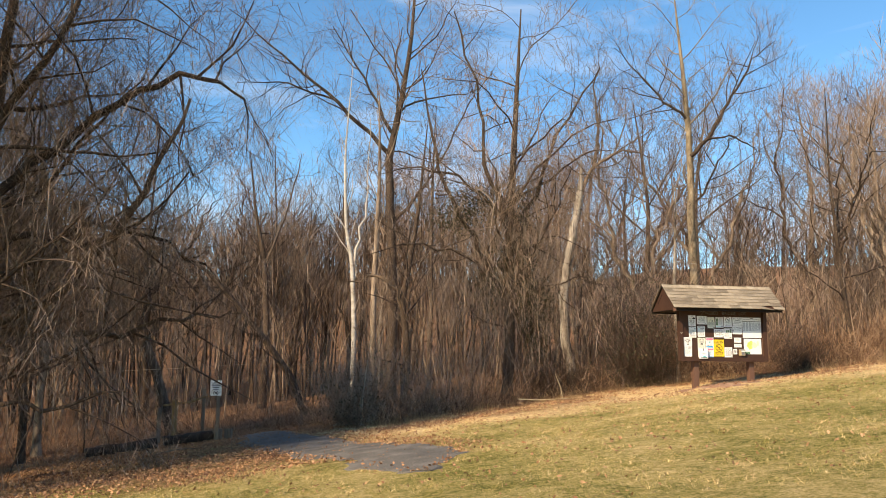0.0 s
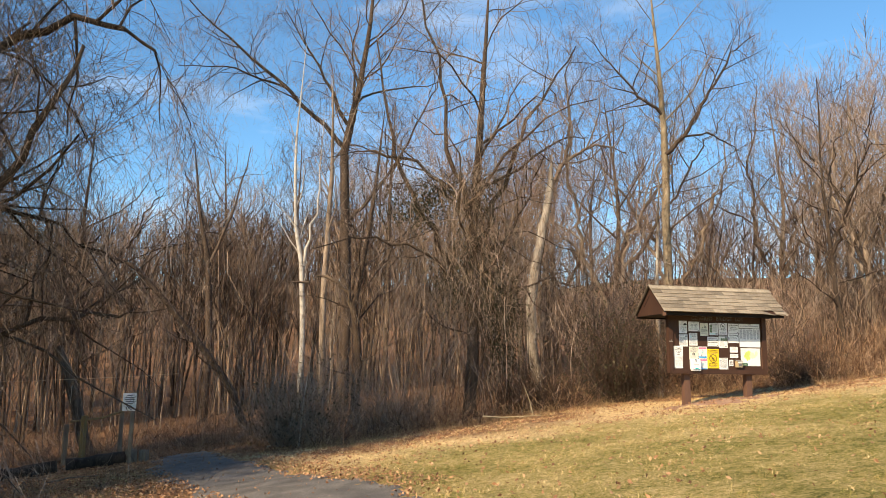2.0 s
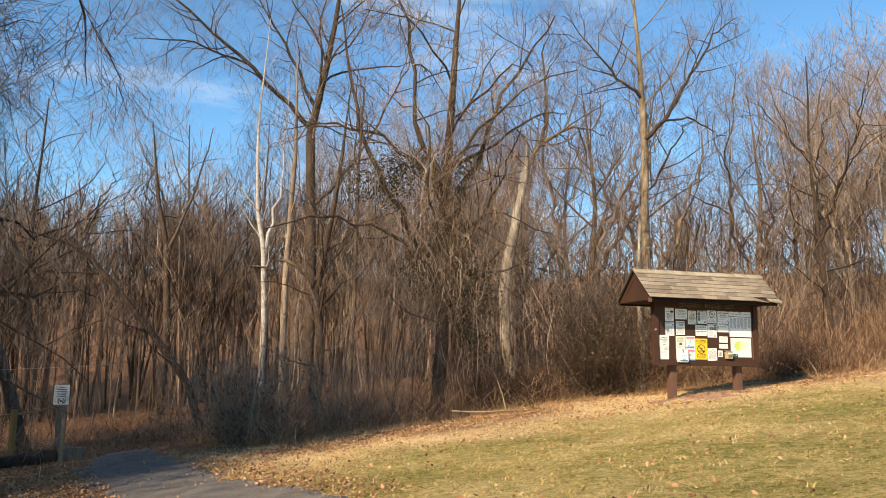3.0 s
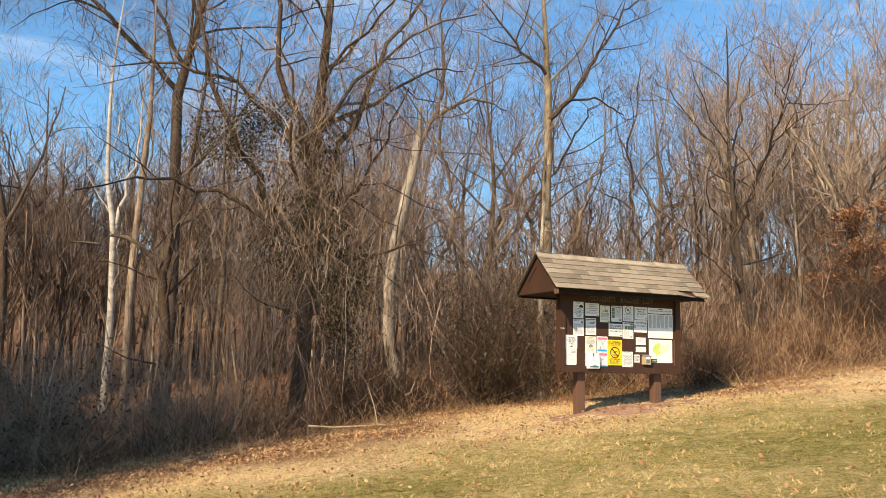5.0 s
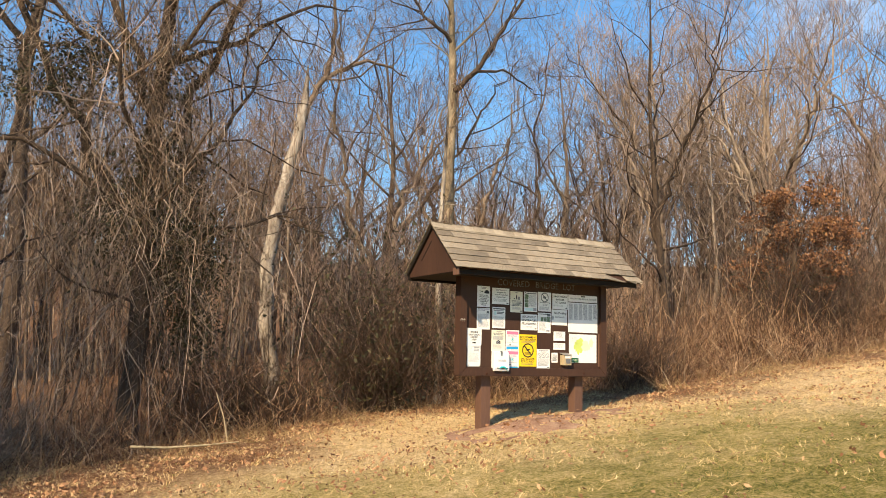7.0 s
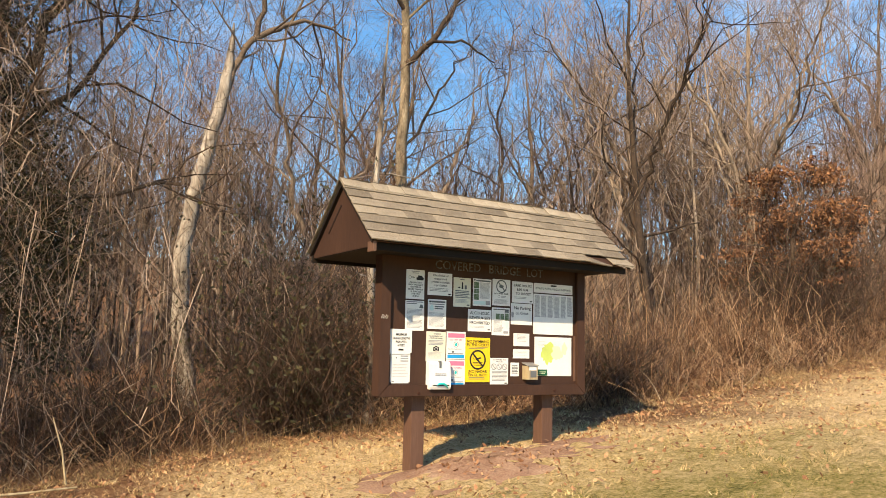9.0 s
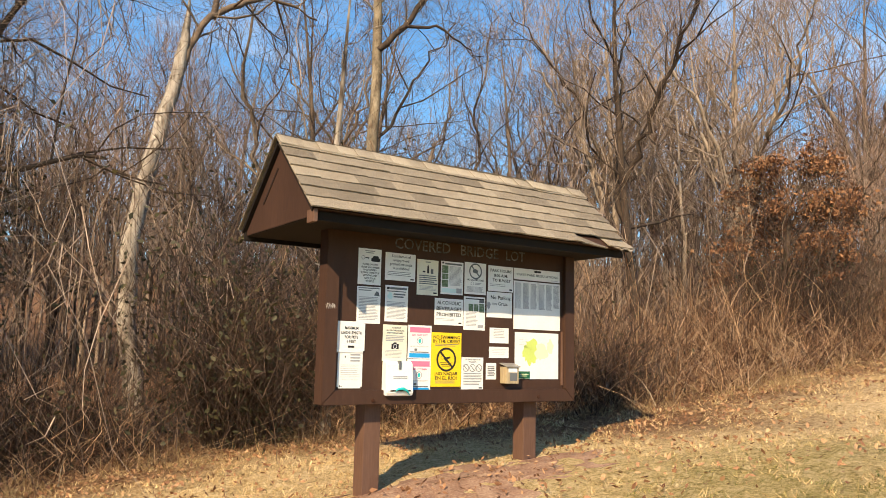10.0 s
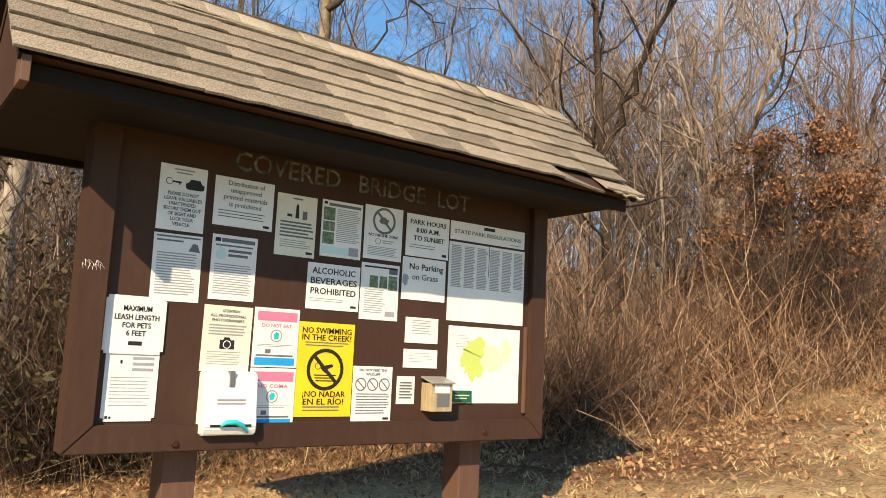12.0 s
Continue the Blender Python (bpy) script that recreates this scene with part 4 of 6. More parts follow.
# per level: count, first place along the parent, length, angle, sides, segments, wobble, up
def sprout(accs, rng, pts, r0, r1, plan, level=0, scale=1.0):
    if level >= len(plan):
        return
    count, first, length, angle, sides, segs, wob, up = plan[level]
    count = max(1, int(round(count * rng.uniform(0.8, 1.2))))
    az = rng.uniform(0, 6.28)
    for c in range(count):
        f = first + (1 - first) * (c + rng.uniform(0.1, 0.9)) / count
        p, t = along(pts, min(f, 0.99))
        az += 2.4 + rng.normal(0, 0.5)
        side = unit(np.cross(t, (math.cos(az), math.sin(az), 0.3 * math.sin(3 * az))))
        a = radians(angle) * rng.uniform(0.7, 1.3)
        d = t * math.cos(a) + side * math.sin(a)
        ln = length * scale * rng.uniform(0.6, 1.25) * (0.42 + 0.58 * math.sin(math.pi * (0.2 + 0.72 * (f - first) / (1 - first + 1e-6))))
        rp = r0 + (r1 - r0) * f
        rb = max(min(rp * 0.62, 0.004 + ln * 0.0125), 0.0085 if sides > 2 else 0.0058)
        rt = max(rb * 0.30, 0.0040 if sides > 2 else 0.0026)
        q = wander(rng, p, d, ln, segs, wob, up)
        accs[0 if level == 0 else 1].tube(q, np.linspace(rb, rt, len(q)), sides)
        sprout(accs, rng, q, rb, rt, plan, level + 1, scale)


TALL = [(8, 0.28, 3.3, 42, 4, 5, 0.15, 0.09), (7, 0.15, 1.7, 42, 2, 3, 0.19, 0.06), (11, 0.10, 1.0, 40, 2, 1, 0.22, 0.04)]
SLIM = [(9, 0.26, 2.5, 40, 4, 5, 0.15, 0.10), (6, 0.15, 1.4, 40, 2, 3, 0.19, 0.07), (11, 0.10, 0.9, 40, 2, 1, 0.22, 0.04)]
VASE = [(8, 0.22, 3.8, 42, 4, 6, 0.16, 0.06), (8, 0.15, 1.9, 44, 2, 3, 0.20, 0.05), (11, 0.10, 1.05, 42, 2, 1, 0.22, 0.03)]
SCRUB = [(14, 0.10, 2.4, 58, 4, 4, 0.22, 0.05), (7, 0.15, 1.2, 50, 2, 3, 0.25, 0.0), (15, 0.08, 0.65, 48, 2, 1, 0.30, 0.0)]
BROAD = [(19, 0.22, 5.0, 58, 5, 7, 0.14, 0.04), (12, 0.12, 2.4, 54, 3, 4, 0.20, -0.01), (11, 0.10, 1.25, 52, 2, 3, 0.22, -0.09), (9, 0.10, 0.75, 46, 2, 1, 0.24, -0.20)]
FAN = [(8, 0.16, 2.6, 42, 4, 5, 0.17, 0.07), (7, 0.15, 1.4, 42, 2, 3, 0.20, 0.04), (11, 0.08, 0.8, 42, 2, 1, 0.24, 0.03)]
MIDDLE = [(10, 0.18, 2.9, 54, 4, 5, 0.24, 0.04), (7, 0.12, 1.5, 50, 2, 3, 0.26, 0.02), (12, 0.06, 0.8, 46, 2, 1, 0.28, 0.0)]


def leaders(seed, pts, r, count, low, high, spread, plan):
    """Big limbs by which a trunk forks: each (points, first radius, last radius, plan)."""
    rng = np.random.default_rng(seed)
    found, az = [], rng.uniform(0, 6.28)
    for c in range(count):
        f = low + (high - low) * (c + rng.random()) / count
        p, _ = along(pts, f)
        az += 6.28 / count + rng.normal(0, 0.35)
        a = radians(spread) * rng.uniform(0.7, 1.3)
        d = (math.sin(a) * math.cos(az), math.sin(a) * math.sin(az), math.cos(a))
        rise = (pts[-1][2] - p[2]) * rng.uniform(0.78, 0.98)
        q = wander(rng, p, d, rise * 1.10, 7, 0.13, 0.05)
        found.append((q, r * (1 - f) * 0.72 + 0.012, 0.012, plan))
    return found


def tree_parts(name, seed, trunk, radii, plan, bark=BARK, limb=LIMB, twig=TWIG, label="", extra=(), group="woodland trees", at=None, scale=1.0, sides=9, size=1.0):
    """A tree from its trunk line: an Empty at the base, trunk, limbs and crown of twigs. extra: further big limbs, each
    (points, first radius, last radius, plan)."""
    rng = np.random.default_rng(seed)
    t, accs = Tubes(), (Tubes(), Tubes())
    trunk = np.array(trunk, float)
    # root flare and slight waver between the given knots
    ks = np.linspace(0, len(trunk) - 1, max(10, 3 * len(trunk)))
    pts = np.stack([np.interp(ks, np.arange(len(trunk)), trunk[:, a]) for a in range(3)], 1)
    rr = np.interp(ks, np.arange(len(trunk)), radii)
    pts[1:-1, :2] += rng.normal(0, 0.1 * rr[1:-1, None], (len(pts) - 2, 2))
    rr[0] *= 1.35
    t.tube(pts, rr, sides)
    if plan:
        sprout(accs, rng, pts, radii[0], radii[-1], plan, 0, scale)
    top = tagged(new(name), label, "tree", group)
    for q, a, b, p in extra:
        q = np.array(q, float)
        kk = np.linspace(0, len(q) - 1, 3 * len(q))
        qq = np.stack([np.interp(kk, np.arange(len(q)), q[:, c]) for c in range(3)], 1)
        qq[1:] += rng.normal(0, 0.06, (len(qq) - 1, 3))
        big = Tubes()
        big.tube(qq, np.linspace(a, b, len(qq)), 6)
        if p:
            sprout((big, accs[1]), rng, qq, a, b, p)
        new("limb", big.mesh("limb", limb)).parent = top
    t.v += accs[0].v
    t.f += [f + t.n for f in accs[0].f]
    t.n += accs[0].n
    new("trunk", t.mesh("trunk", bark)).parent = top
    if accs[1].n:
        ob = tagged(new("crown", accs[1].mesh("crown", twig)), kind="stuff")
        ob.parent = top
    if at:
        top.location = (at[0], at[1], gz(*at) - 0.05)
    top.scale = (size, size, size)
    return top


def haze(top, seed, count, length, droop, mat, radius=0.0048):
    """Fine crooked twigs that start all through a tree's crown."""
    rng = np.random.default_rng(seed)
    crown = next(c for c in top.children if c.name.startswith("crown"))
    co = np.empty(len(crown.data.vertices) * 3, np.float32)
    crown.data.vertices.foreach_get("co", co)
    at = co.reshape(-1, 3)[rng.integers(0, len(co) // 3, count)]
    t = Tubes()
    add_strips(t, count, rng, at, rng.normal(0, 0.6, (count, 3)) + (0, 0, -droop), length * rng.uniform(0.5, 1.3, count), np.full(count, radius), rng.normal(0, 0.3, (count, 3)) + (0, 0, -droop), segs=3, sides=2, crook=0.42)
    ob = tagged(new("fine_brushwood", t.mesh("fine_brushwood", mat)), kind="stuff")
    ob.parent = top


def straight(h, seed, lean=0.042):
    rng = np.random.default_rng(seed)
    z = np.linspace(0, h, 8)
    x = np.cumsum(rng.normal(0, lean * h / 5, 8))
    y = np.cumsum(rng.normal(0, lean * h / 5, 8))
    return np.stack((x - x[0], y - y[0], z), 1)


# trees that stand out, each with its own form
LONG = [(14, 0.15, 2.8, 48, 4, 5, 0.2, 0.03), (8, 0.15, 1.3, 46, 2, 3, 0.22, 0.0), (9, 0.1, 0.75, 44, 2, 1, 0.24, 0.0)]
tan_tree = tree_parts("tree", 21, [(0, 0, 0), (0.1, 0, 4), (0.0, 0, 8), (0.15, 0.1, 12), (0, 0.2, 16), (-0.5, 0.2, 22)], (0.27, 0.24, 0.21, 0.18, 0.12, 0.02),
           [(12, 0.60, 4.2, 52, 5, 6, 0.16, 0.08), (8, 0.2, 1.9, 46, 3, 3, 0.2, 0.03), (9, 0.15, 0.95, 44, 2, 2, 0.22, 0.0)], BARK_TAN, BARK_DARK,
           label="tall bare tree with smooth tan trunk and a wide crooked fork", at=(20.75, 31.0), size=0.86, extra=[
               ([(0.1, 0, 11.6), (0.9, -0.6, 12.6), (1.7, -1, 13.9), (2.4, -1.2, 15.4), (3.4, -1.4, 17.2), (4.8, -1.4, 18.0)], 0.13, 0.02, LONG),
               ([(0.6, -0.4, 12.3), (1.8, -1, 12.7), (2.8, -1.4, 12.0), (3.6, -1.6, 11.6)], 0.07, 0.015, VASE[1:]),
               ([(0, 0.1, 13.8), (-1.2, 0, 14.6), (-2.6, 0, 16), (-4.2, 0.2, 17.6)], 0.09, 0.015, LONG)])
tree_parts("tree", 22, [(0.45, 0.1, 0), (0.22, 0, 0.9), (0.0, 0, 2.2), (0.0, 0, 3.6), (0.18, 0, 5.0), (0.36, 0, 5.9), (0.72, 0.1, 7.3), (0.86, 0.1, 8.3), (0.92, 0.1, 9.5)], (0.25, 0.215, 0.195, 0.19, 0.185, 0.18, 0.16, 0.13, 0.02),
           [(7, 0.2, 0.9, 60, 4, 3, 0.2, 0.0), (4, 0.3, 0.5, 45, 2, 2, 0.2, 0)], BARK_PALE,
           label="bleached half-dead tree with a snapped top and one arching living limb", at=(13.32, 28.0), extra=[
               ([(0.74, 0.1, 7.5), (1.05, 0.1, 8.5), (1.55, 0.1, 9.25), (2.3, 0.1, 9.8), (3.2, 0.1, 10.0), (4.1, 0.0, 9.75)], 0.12, 0.03, [(9, 0.15, 2.6, 58, 4, 5, 0.18, 0.14), (7, 0.2, 1.3, 45, 2, 3, 0.18, 0.05), (7, 0.2, 0.7, 45, 2, 2, 0.2, 0.0)]),
               ([(1.5, 0.1, 9.2), (1.75, 0.2, 10.8), (1.6, 0.3, 12.6), (1.9, 0.3, 14.0)], 0.08, 0.015, TALL[1:])])
great_tree = tree_parts("tree", 23, [(0, 0, 0), (0.1, 0, 4), (0, 0, 8), (-0.2, 0, 12.6), (0.3, 0, 15.2), (0.9, 0, 19), (1.2, 0, 25)], (0.30, 0.27, 0.24, 0.21, 0.16, 0.11, 0.02),
           [(14, 0.50, 5.0, 52, 5, 7, 0.16, 0.05), (10, 0.2, 2.3, 46, 3, 4, 0.2, 0.02), (10, 0.15, 1.1, 44, 2, 2, 0.22, 0.0)], BARK_DARK, BARK_DARK, TWIG,
           label="large dark bare tree with long sweeping limbs over the wood", at=(7.4, 37.7), extra=[
               ([(-0.2, 0, 12.8), (-2.0, -0.4, 14.4), (-4.2, -0.8, 16.2), (-6.2, -1, 17.6), (-8.6, -1.2, 19.6)], 0.13, 0.02, LONG),
               ([(-3.2, -0.6, 15.4), (-5.5, -1.4, 15.8), (-8.0, -1.8, 15.6)], 0.06, 0.015, LONG),
               ([(0.1, 0, 9.2), (1.4, 0.3, 10.6), (2.6, 0.5, 12.6), (4.2, 0.8, 15.8), (5.0, 1, 18)], 0.11, 0.02, LONG),
               ([(-0.1, 0, 14), (-1.6, 0.4, 17), (-3.4, 0.8, 20)], 0.10, 0.02, LONG)])
tree_parts("tree", 24, [(0.1, 0, 0), (0.15, 0, 3), (0.0, 0, 6.5), (-0.35, 0, 8.6), (-0.5, 0, 12), (-0.2, 0, 17)], (0.135, 0.125, 0.11, 0.085, 0.055, 0.012), SLIM, BARK_WHITE, BARK_WHITE, TWIG,
           "white-barked forked tree standing in the dark wood", [([(0.0, 0, 6.4), (0.35, 0, 8.3), (0.7, 0, 10.5), (0.7, 0, 14)], 0.09, 0.015, SLIM[1:])], at=(5.2, 35.0))
tree_parts("tree", 25, [(0, 0, 0), (-0.1, 0, 5), (0.1, 0, 10), (0, 0, 14)], (0.14, 0.12, 0.08, 0.015), SLIM, BARK, label="slim grey-barked tree in the shade of the wood", at=(5.9, 31.0))
tree_parts("tree", 26, [(0, 0, 0), (0.1, 0, 5), (0.1, 0, 10), (0.3, 0, 15)], (0.13, 0.11, 0.08, 0.015), SLIM, BARK, label="slim grey-barked tree in the shade of the wood", at=(9.2, 36.5))
tree_parts("tree", 27, [(0, 0, 0), (0.15, 0, 4), (-0.1, 0, 8.4), (-0.7, 0, 11), (-1.2, 0, 15)], (0.22, 0.19, 0.15, 0.09, 0.02), SCRUB, BARK_DARK, LIMB, TWIG,
           "dark forked tree with two bare upright leaders", [([(-0.1, 0, 8.3), (0.6, 0, 10), (1.3, 0, 12.6), (1.7, 0, 15)], 0.10, 0.02, SLIM[1:])], at=(0.9, 43.5))
tree_parts("tree", 28, [(0.2, 0, 0), (-0.4, 0, 1.6), (-1.6, 0, 3.2), (-3.1, 0, 5.0), (-4.4, 0, 6.4), (-6.2, 0, 6.9)], (0.17, 0.15, 0.13, 0.11, 0.08, 0.03), SCRUB, BARK_DARK, LIMB, TWIG,
           "leaning dark tree arched low over the path", at=(2.9, 32.5))
tree_parts("tree", 29, [(0, 0, 0), (0.1, 0, 2.2), (-0.1, 0, 4.0), (0.4, 0, 7), (0.8, 0, 11)], (0.16, 0.14, 0.12, 0.08, 0.015), SCRUB, BARK_DARK, LIMB, TWIG,
           "dark crooked tree with an arching side limb", [([(0, 0, 3.6), (-0.5, -0.1, 4.6), (-1.3, -0.2, 4.9), (-2.4, -0.3, 4.7)], 0.09, 0.03, SCRUB[1:])], at=(6.6, 26.8))
tree_parts("tree", 30, [(0.1, 0, 0), (-0.2, 0, 1.2), (-0.6, 0, 2.4), (-1.0, 0.1, 3.4)], (0.20, 0.18, 0.16, 0.13), None, BARK, label="broken leaning trunk behind the path sign", at=(-1.7, 26.8))
tree_parts("tree", 31, [(0, 0, 0), (0.05, 0, 0.9), (0.14, 0, 1.6), (0.24, 0, 2.4)], (0.022, 0.019, 0.014, 0.006), None, BARK_PALE, BARK_PALE, label="pale bare sapling in front of the dark thicket", sides=6, extra=[
    ([(0.06, 0, 1.0), (-0.14, 0, 1.25), (-0.34, 0.1, 1.42)], 0.010, 0.004, None), ([(0.07, 0, 0.9), (0.35, 0, 1.25), (0.62, 0, 1.5)], 0.011, 0.004, None)], at=(4.3, 18.9))
slim_vine_tree = tree_parts("tree", 32, [(0, 0, 0), (0.05, 0, 1.2), (-0.04, 0, 2.4), (0.08, 0.1, 4.0), (0.2, 0.1, 6.2)], (0.075, 0.065, 0.055, 0.04, 0.01), [(16, 0.05, 0.9, 64, 3, 4, 0.3, -0.03), (8, 0.1, 0.5, 50, 2, 3, 0.3, -0.06)], BARK_PALE, BARK, TWIG,
           "slender pale trunk wrapped in dry vines at the wood's edge", at=(13.95, 19.6))
haze(slim_vine_tree, 132, 700, 0.45, 0.15, BRUSH, 0.004)
# the great spreading tree at the path's west side
spread_tree = tree_parts("tree", 33, [(0, 0, 0), (0.2, 0, 1.6), (0.5, -0.1, 3.2), (0.9, -0.2, 5.4), (1.2, -0.2, 8), (1.4, 0, 12)], (0.33, 0.29, 0.26, 0.20, 0.13, 0.03), BROAD, BARK_DARK, BARK_DARK, TWIG,
           "dense spreading bare tree with drooping tangled twigs", [
               ([(0.4, 0, 2.6), (1.4, -0.2, 3.2), (2.6, -0.3, 3.9), (3.6, -0.4, 5.0), (4.3, -0.4, 6.6), (4.9, -0.4, 7.8)], 0.15, 0.03, BROAD[1:]),
               ([(0.5, 0, 3.0), (1.8, 0.4, 3.1), (3.2, 0.6, 3.0), (4.6, 0.8, 3.4), (5.8, 0.8, 3.6)], 0.11, 0.02, BROAD[1:]),
               ([(0.9, 0, 5.2), (2.0, 0.2, 6.6), (3.2, 0.3, 7.8), (4.6, 0.3, 8.6), (5.8, 0.2, 8.2), (6.4, 0.2, 7.2)], 0.12, 0.02, BROAD[1:]),
               ([(0.3, 0, 1.8), (1.5, -0.5, 1.9), (2.7, -0.7, 1.7), (4.0, -0.9, 2.1)], 0.08, 0.02, BROAD[1:]),
               ([(0.7, 0, 4.2), (1.6, 0.6, 5.0), (2.8, 1.0, 5.4), (4.2, 1.2, 5.2), (5.4, 1.2, 4.4)], 0.09, 0.02, BROAD[1:]),
               ([(1.0, 0, 6.6), (1.9, -0.4, 8.2), (2.8, -0.6, 9.8), (3.9, -0.6, 10.6), (4.8, -0.6, 10.2)], 0.09, 0.02, BROAD[1:])], group="", at=(-4.6, 13.6))

haze(tan_tree, 121, 1500, 1.1, 0.05, TWIG)
haze(great_tree, 123, 3600, 1.3, 0.0, TWIG)
haze(spread_tree, 133, 5000, 0.7, 0.25, TWIG, 0.0042)

# ordinary woodland trees: a few forms, then copies
FORMS, TALLNESS = {}, {}
for i, (h, r, plan, bark, twig) in enumerate(((19, 0.16, TALL, BARK, TWIG), (21, 0.18, VASE, BARK, TWIG), (17, 0.12, SLIM, BARK, TWIG), (16, 0.11, SLIM, BARK_PALE, TWIG),
                                              (18, 0.15, TALL, BARK_DARK, TWIG), (14, 0.10, VASE, BARK, TWIG_RED), (7, 0.06, SCRUB, BARK, TWIG), (5, 0.045, SCRUB, BARK_DARK, TWIG), (10, 0.11, MIDDLE, BARK_DARK, TWIG), (11, 0.11, MIDDLE, BARK, TWIG), (9.5, 0.12, FAN, BARK, TWIG), (9.5, 0.11, FAN, BARK_DARK, TWIG_RED))):
    words = ("tall bare deciduous tree with grey-brown bark in the wood", "broad-forked bare tree with ascending limbs in the wood", "slender bare tree with fine upright twigs in the wood", "slender pale-barked bare tree in the wood",
             "dark-barked bare tree in the wood", "bare tree with reddish fine twigs at the top", "small bare understorey tree with tangled twigs", "low dark bare scrub tree at the wood's edge", "crooked dark-barked tree with wide tangled branches", "crooked grey tree with wide tangled branches", "round-crowned bare tree with many ascending branches", "round-crowned bare tree with reddish fine twigs")[i]
    z = straight(h, 50 + i)
    TALLNESS[i] = h
    forks = (3, 4, 2, 2, 3, 3, 0, 0, 2, 2, 4, 4)[i]
    big = leaders(90 + i, z, r, forks, *((0.14, 0.4, 27) if i > 7 else (0.30, 0.56, 19)), plan)
    FORMS[i] = tree_parts("tree", 60 + i, z, np.linspace(r, 0.015, 8), plan, bark, bark, twig, words, big, scale=1.0 if h > 8 else 0.75)

place = np.random.default_rng(77)
SPOTS = []
KEEP = [(20.75, 31.0, 2.2), (13.4, 28.0, 1.8), (13.95, 19.6, 0.8), (7.4, 37.7, 1.6), (5.2, 35, 1.6), (5.9, 31, 1.2), (9.2, 36.5, 1), (0.9, 43.5, 1.6), (2.9, 32.5, 1.2), (6.6, 26.8, 1.6), (-1.7, 26.8, 1), (8.8, 20.3, 1.6), (23.9, 19.5, 2.0), (12.7, 20.3, 1.5), (12.7, 25.4, 1.5), (12.3, 23.4, 1.3), (11.7, 22.0, 1.3), (11.0, 20.6, 1.2)]


def free(x, y, gap):
    if on_path(np.array(x), np.array(y), 1.2):
        return False
    return all((x - a) ** 2 + (y - b) ** 2 > max(g, gap) ** 2 for a, b, g in KEEP) and all((x - a) ** 2 + (y - b) ** 2 > gap * gap for a, b in SPOTS)


def hides(x, y):
    """Whether a tree here would stand before one of the trees that show clear."""
    for a, b, gap in ((13.5, 28.0, 0.9), (20.75, 31.0, 1.1), (5.2, 35.0, 0.8), (7.4, 37.7, 0.8)):
        for c, d in ((2.4, -2.9), (5.5, 5.1), (8.6, 9.3)):
            ln = math.hypot(a - c, b - d)
            f = ((x - c) * (a - c) + (y - d) * (b - d)) / ln
            if 0 < f < ln and abs((x - c) * (b - d) - (y - d) * (a - c)) / ln < gap:
                return True
    return False


used = set()


def stand(form, x, y, s):
    if math.hypot(x - 17.9, y - 22.1) < 1.3:
        form = 10
    if math.hypot(x - 24.0, y - 19.8) < 3.2:
        form, s = 7, 0.6
    m = Matrix.Translation((x, y, gz(x, y) - 0.06)) @ Matrix.Rotation(place.uniform(0, 6.28), 4, "Z") @ Matrix.Rotation(place.normal(0, 0.03), 4, "X") @ Matrix.Diagonal((s * place.uniform(0.9, 1.1), s * place.uniform(0.9, 1.1), s, 1))
    if form in used:
        copy_thing(FORMS[form], m)
    else:
        used.add(form)
        FORMS[form].matrix_basis = m


tries = 0
while len(SPOTS) < 172 and tries < 9000:
    tries += 1
    y = 17 + 44 * place.random() ** 1.2
    x = place.uniform(-30, 62)
    if y < edge(x) + 1.4 or math.atan2(x - 2.3, y + 3) < radians(-23) or math.atan2(x - 11, y - 12) > radians(74):
        continue
    near = y - float(edge(x))
    if hides(x, y) or not free(x, y, 1.1 if near < 8 else 1.5):
        continue
    SPOTS.append((x, y))
    if x > 0.55 * y + 3 and place.random() < 0.33:
        continue
    # how high the wood stands against the sky, from west to east
    az, far = math.degrees(math.atan2(x - 6, y - 5)), math.hypot(x - 6, y - 5)
    rise = float(np.interp(az, (-8, -2, 3, 10, 18, 24, 60), (0.23, 0.27, 0.36, 0.39, 0.31, 0.265, 0.245)))
    tall = 1.3 + rise * far * place.uniform(0.80, 1.03) - gz(x, y)
    if near < 4.5 and place.random() < 0.65:
        stand(int(place.choice((6, 7, 8, 9))), x, y, place.uniform(0.6, 0.95))
        continue
    if near < 8:
        form = int(place.choice((8, 9, 2, 10, 0, 11)))
    elif az > 20:
        form = int(place.choice((10, 10, 11, 0, 1, 5, 5, 3, 9, 2)))
    # mostly dark-barked forms to the west: bark colour stands in for shade there
    elif az < 6:
        form = int(place.choice((4, 4, 8, 0, 2, 3, 4)))
    else:
        form = int(place.choice((0, 1, 2, 1, 3, 4, 2, 9, 5)))
    stand(form, x, y, min(max(tall / TALLNESS[form], 0.45), 1.45))
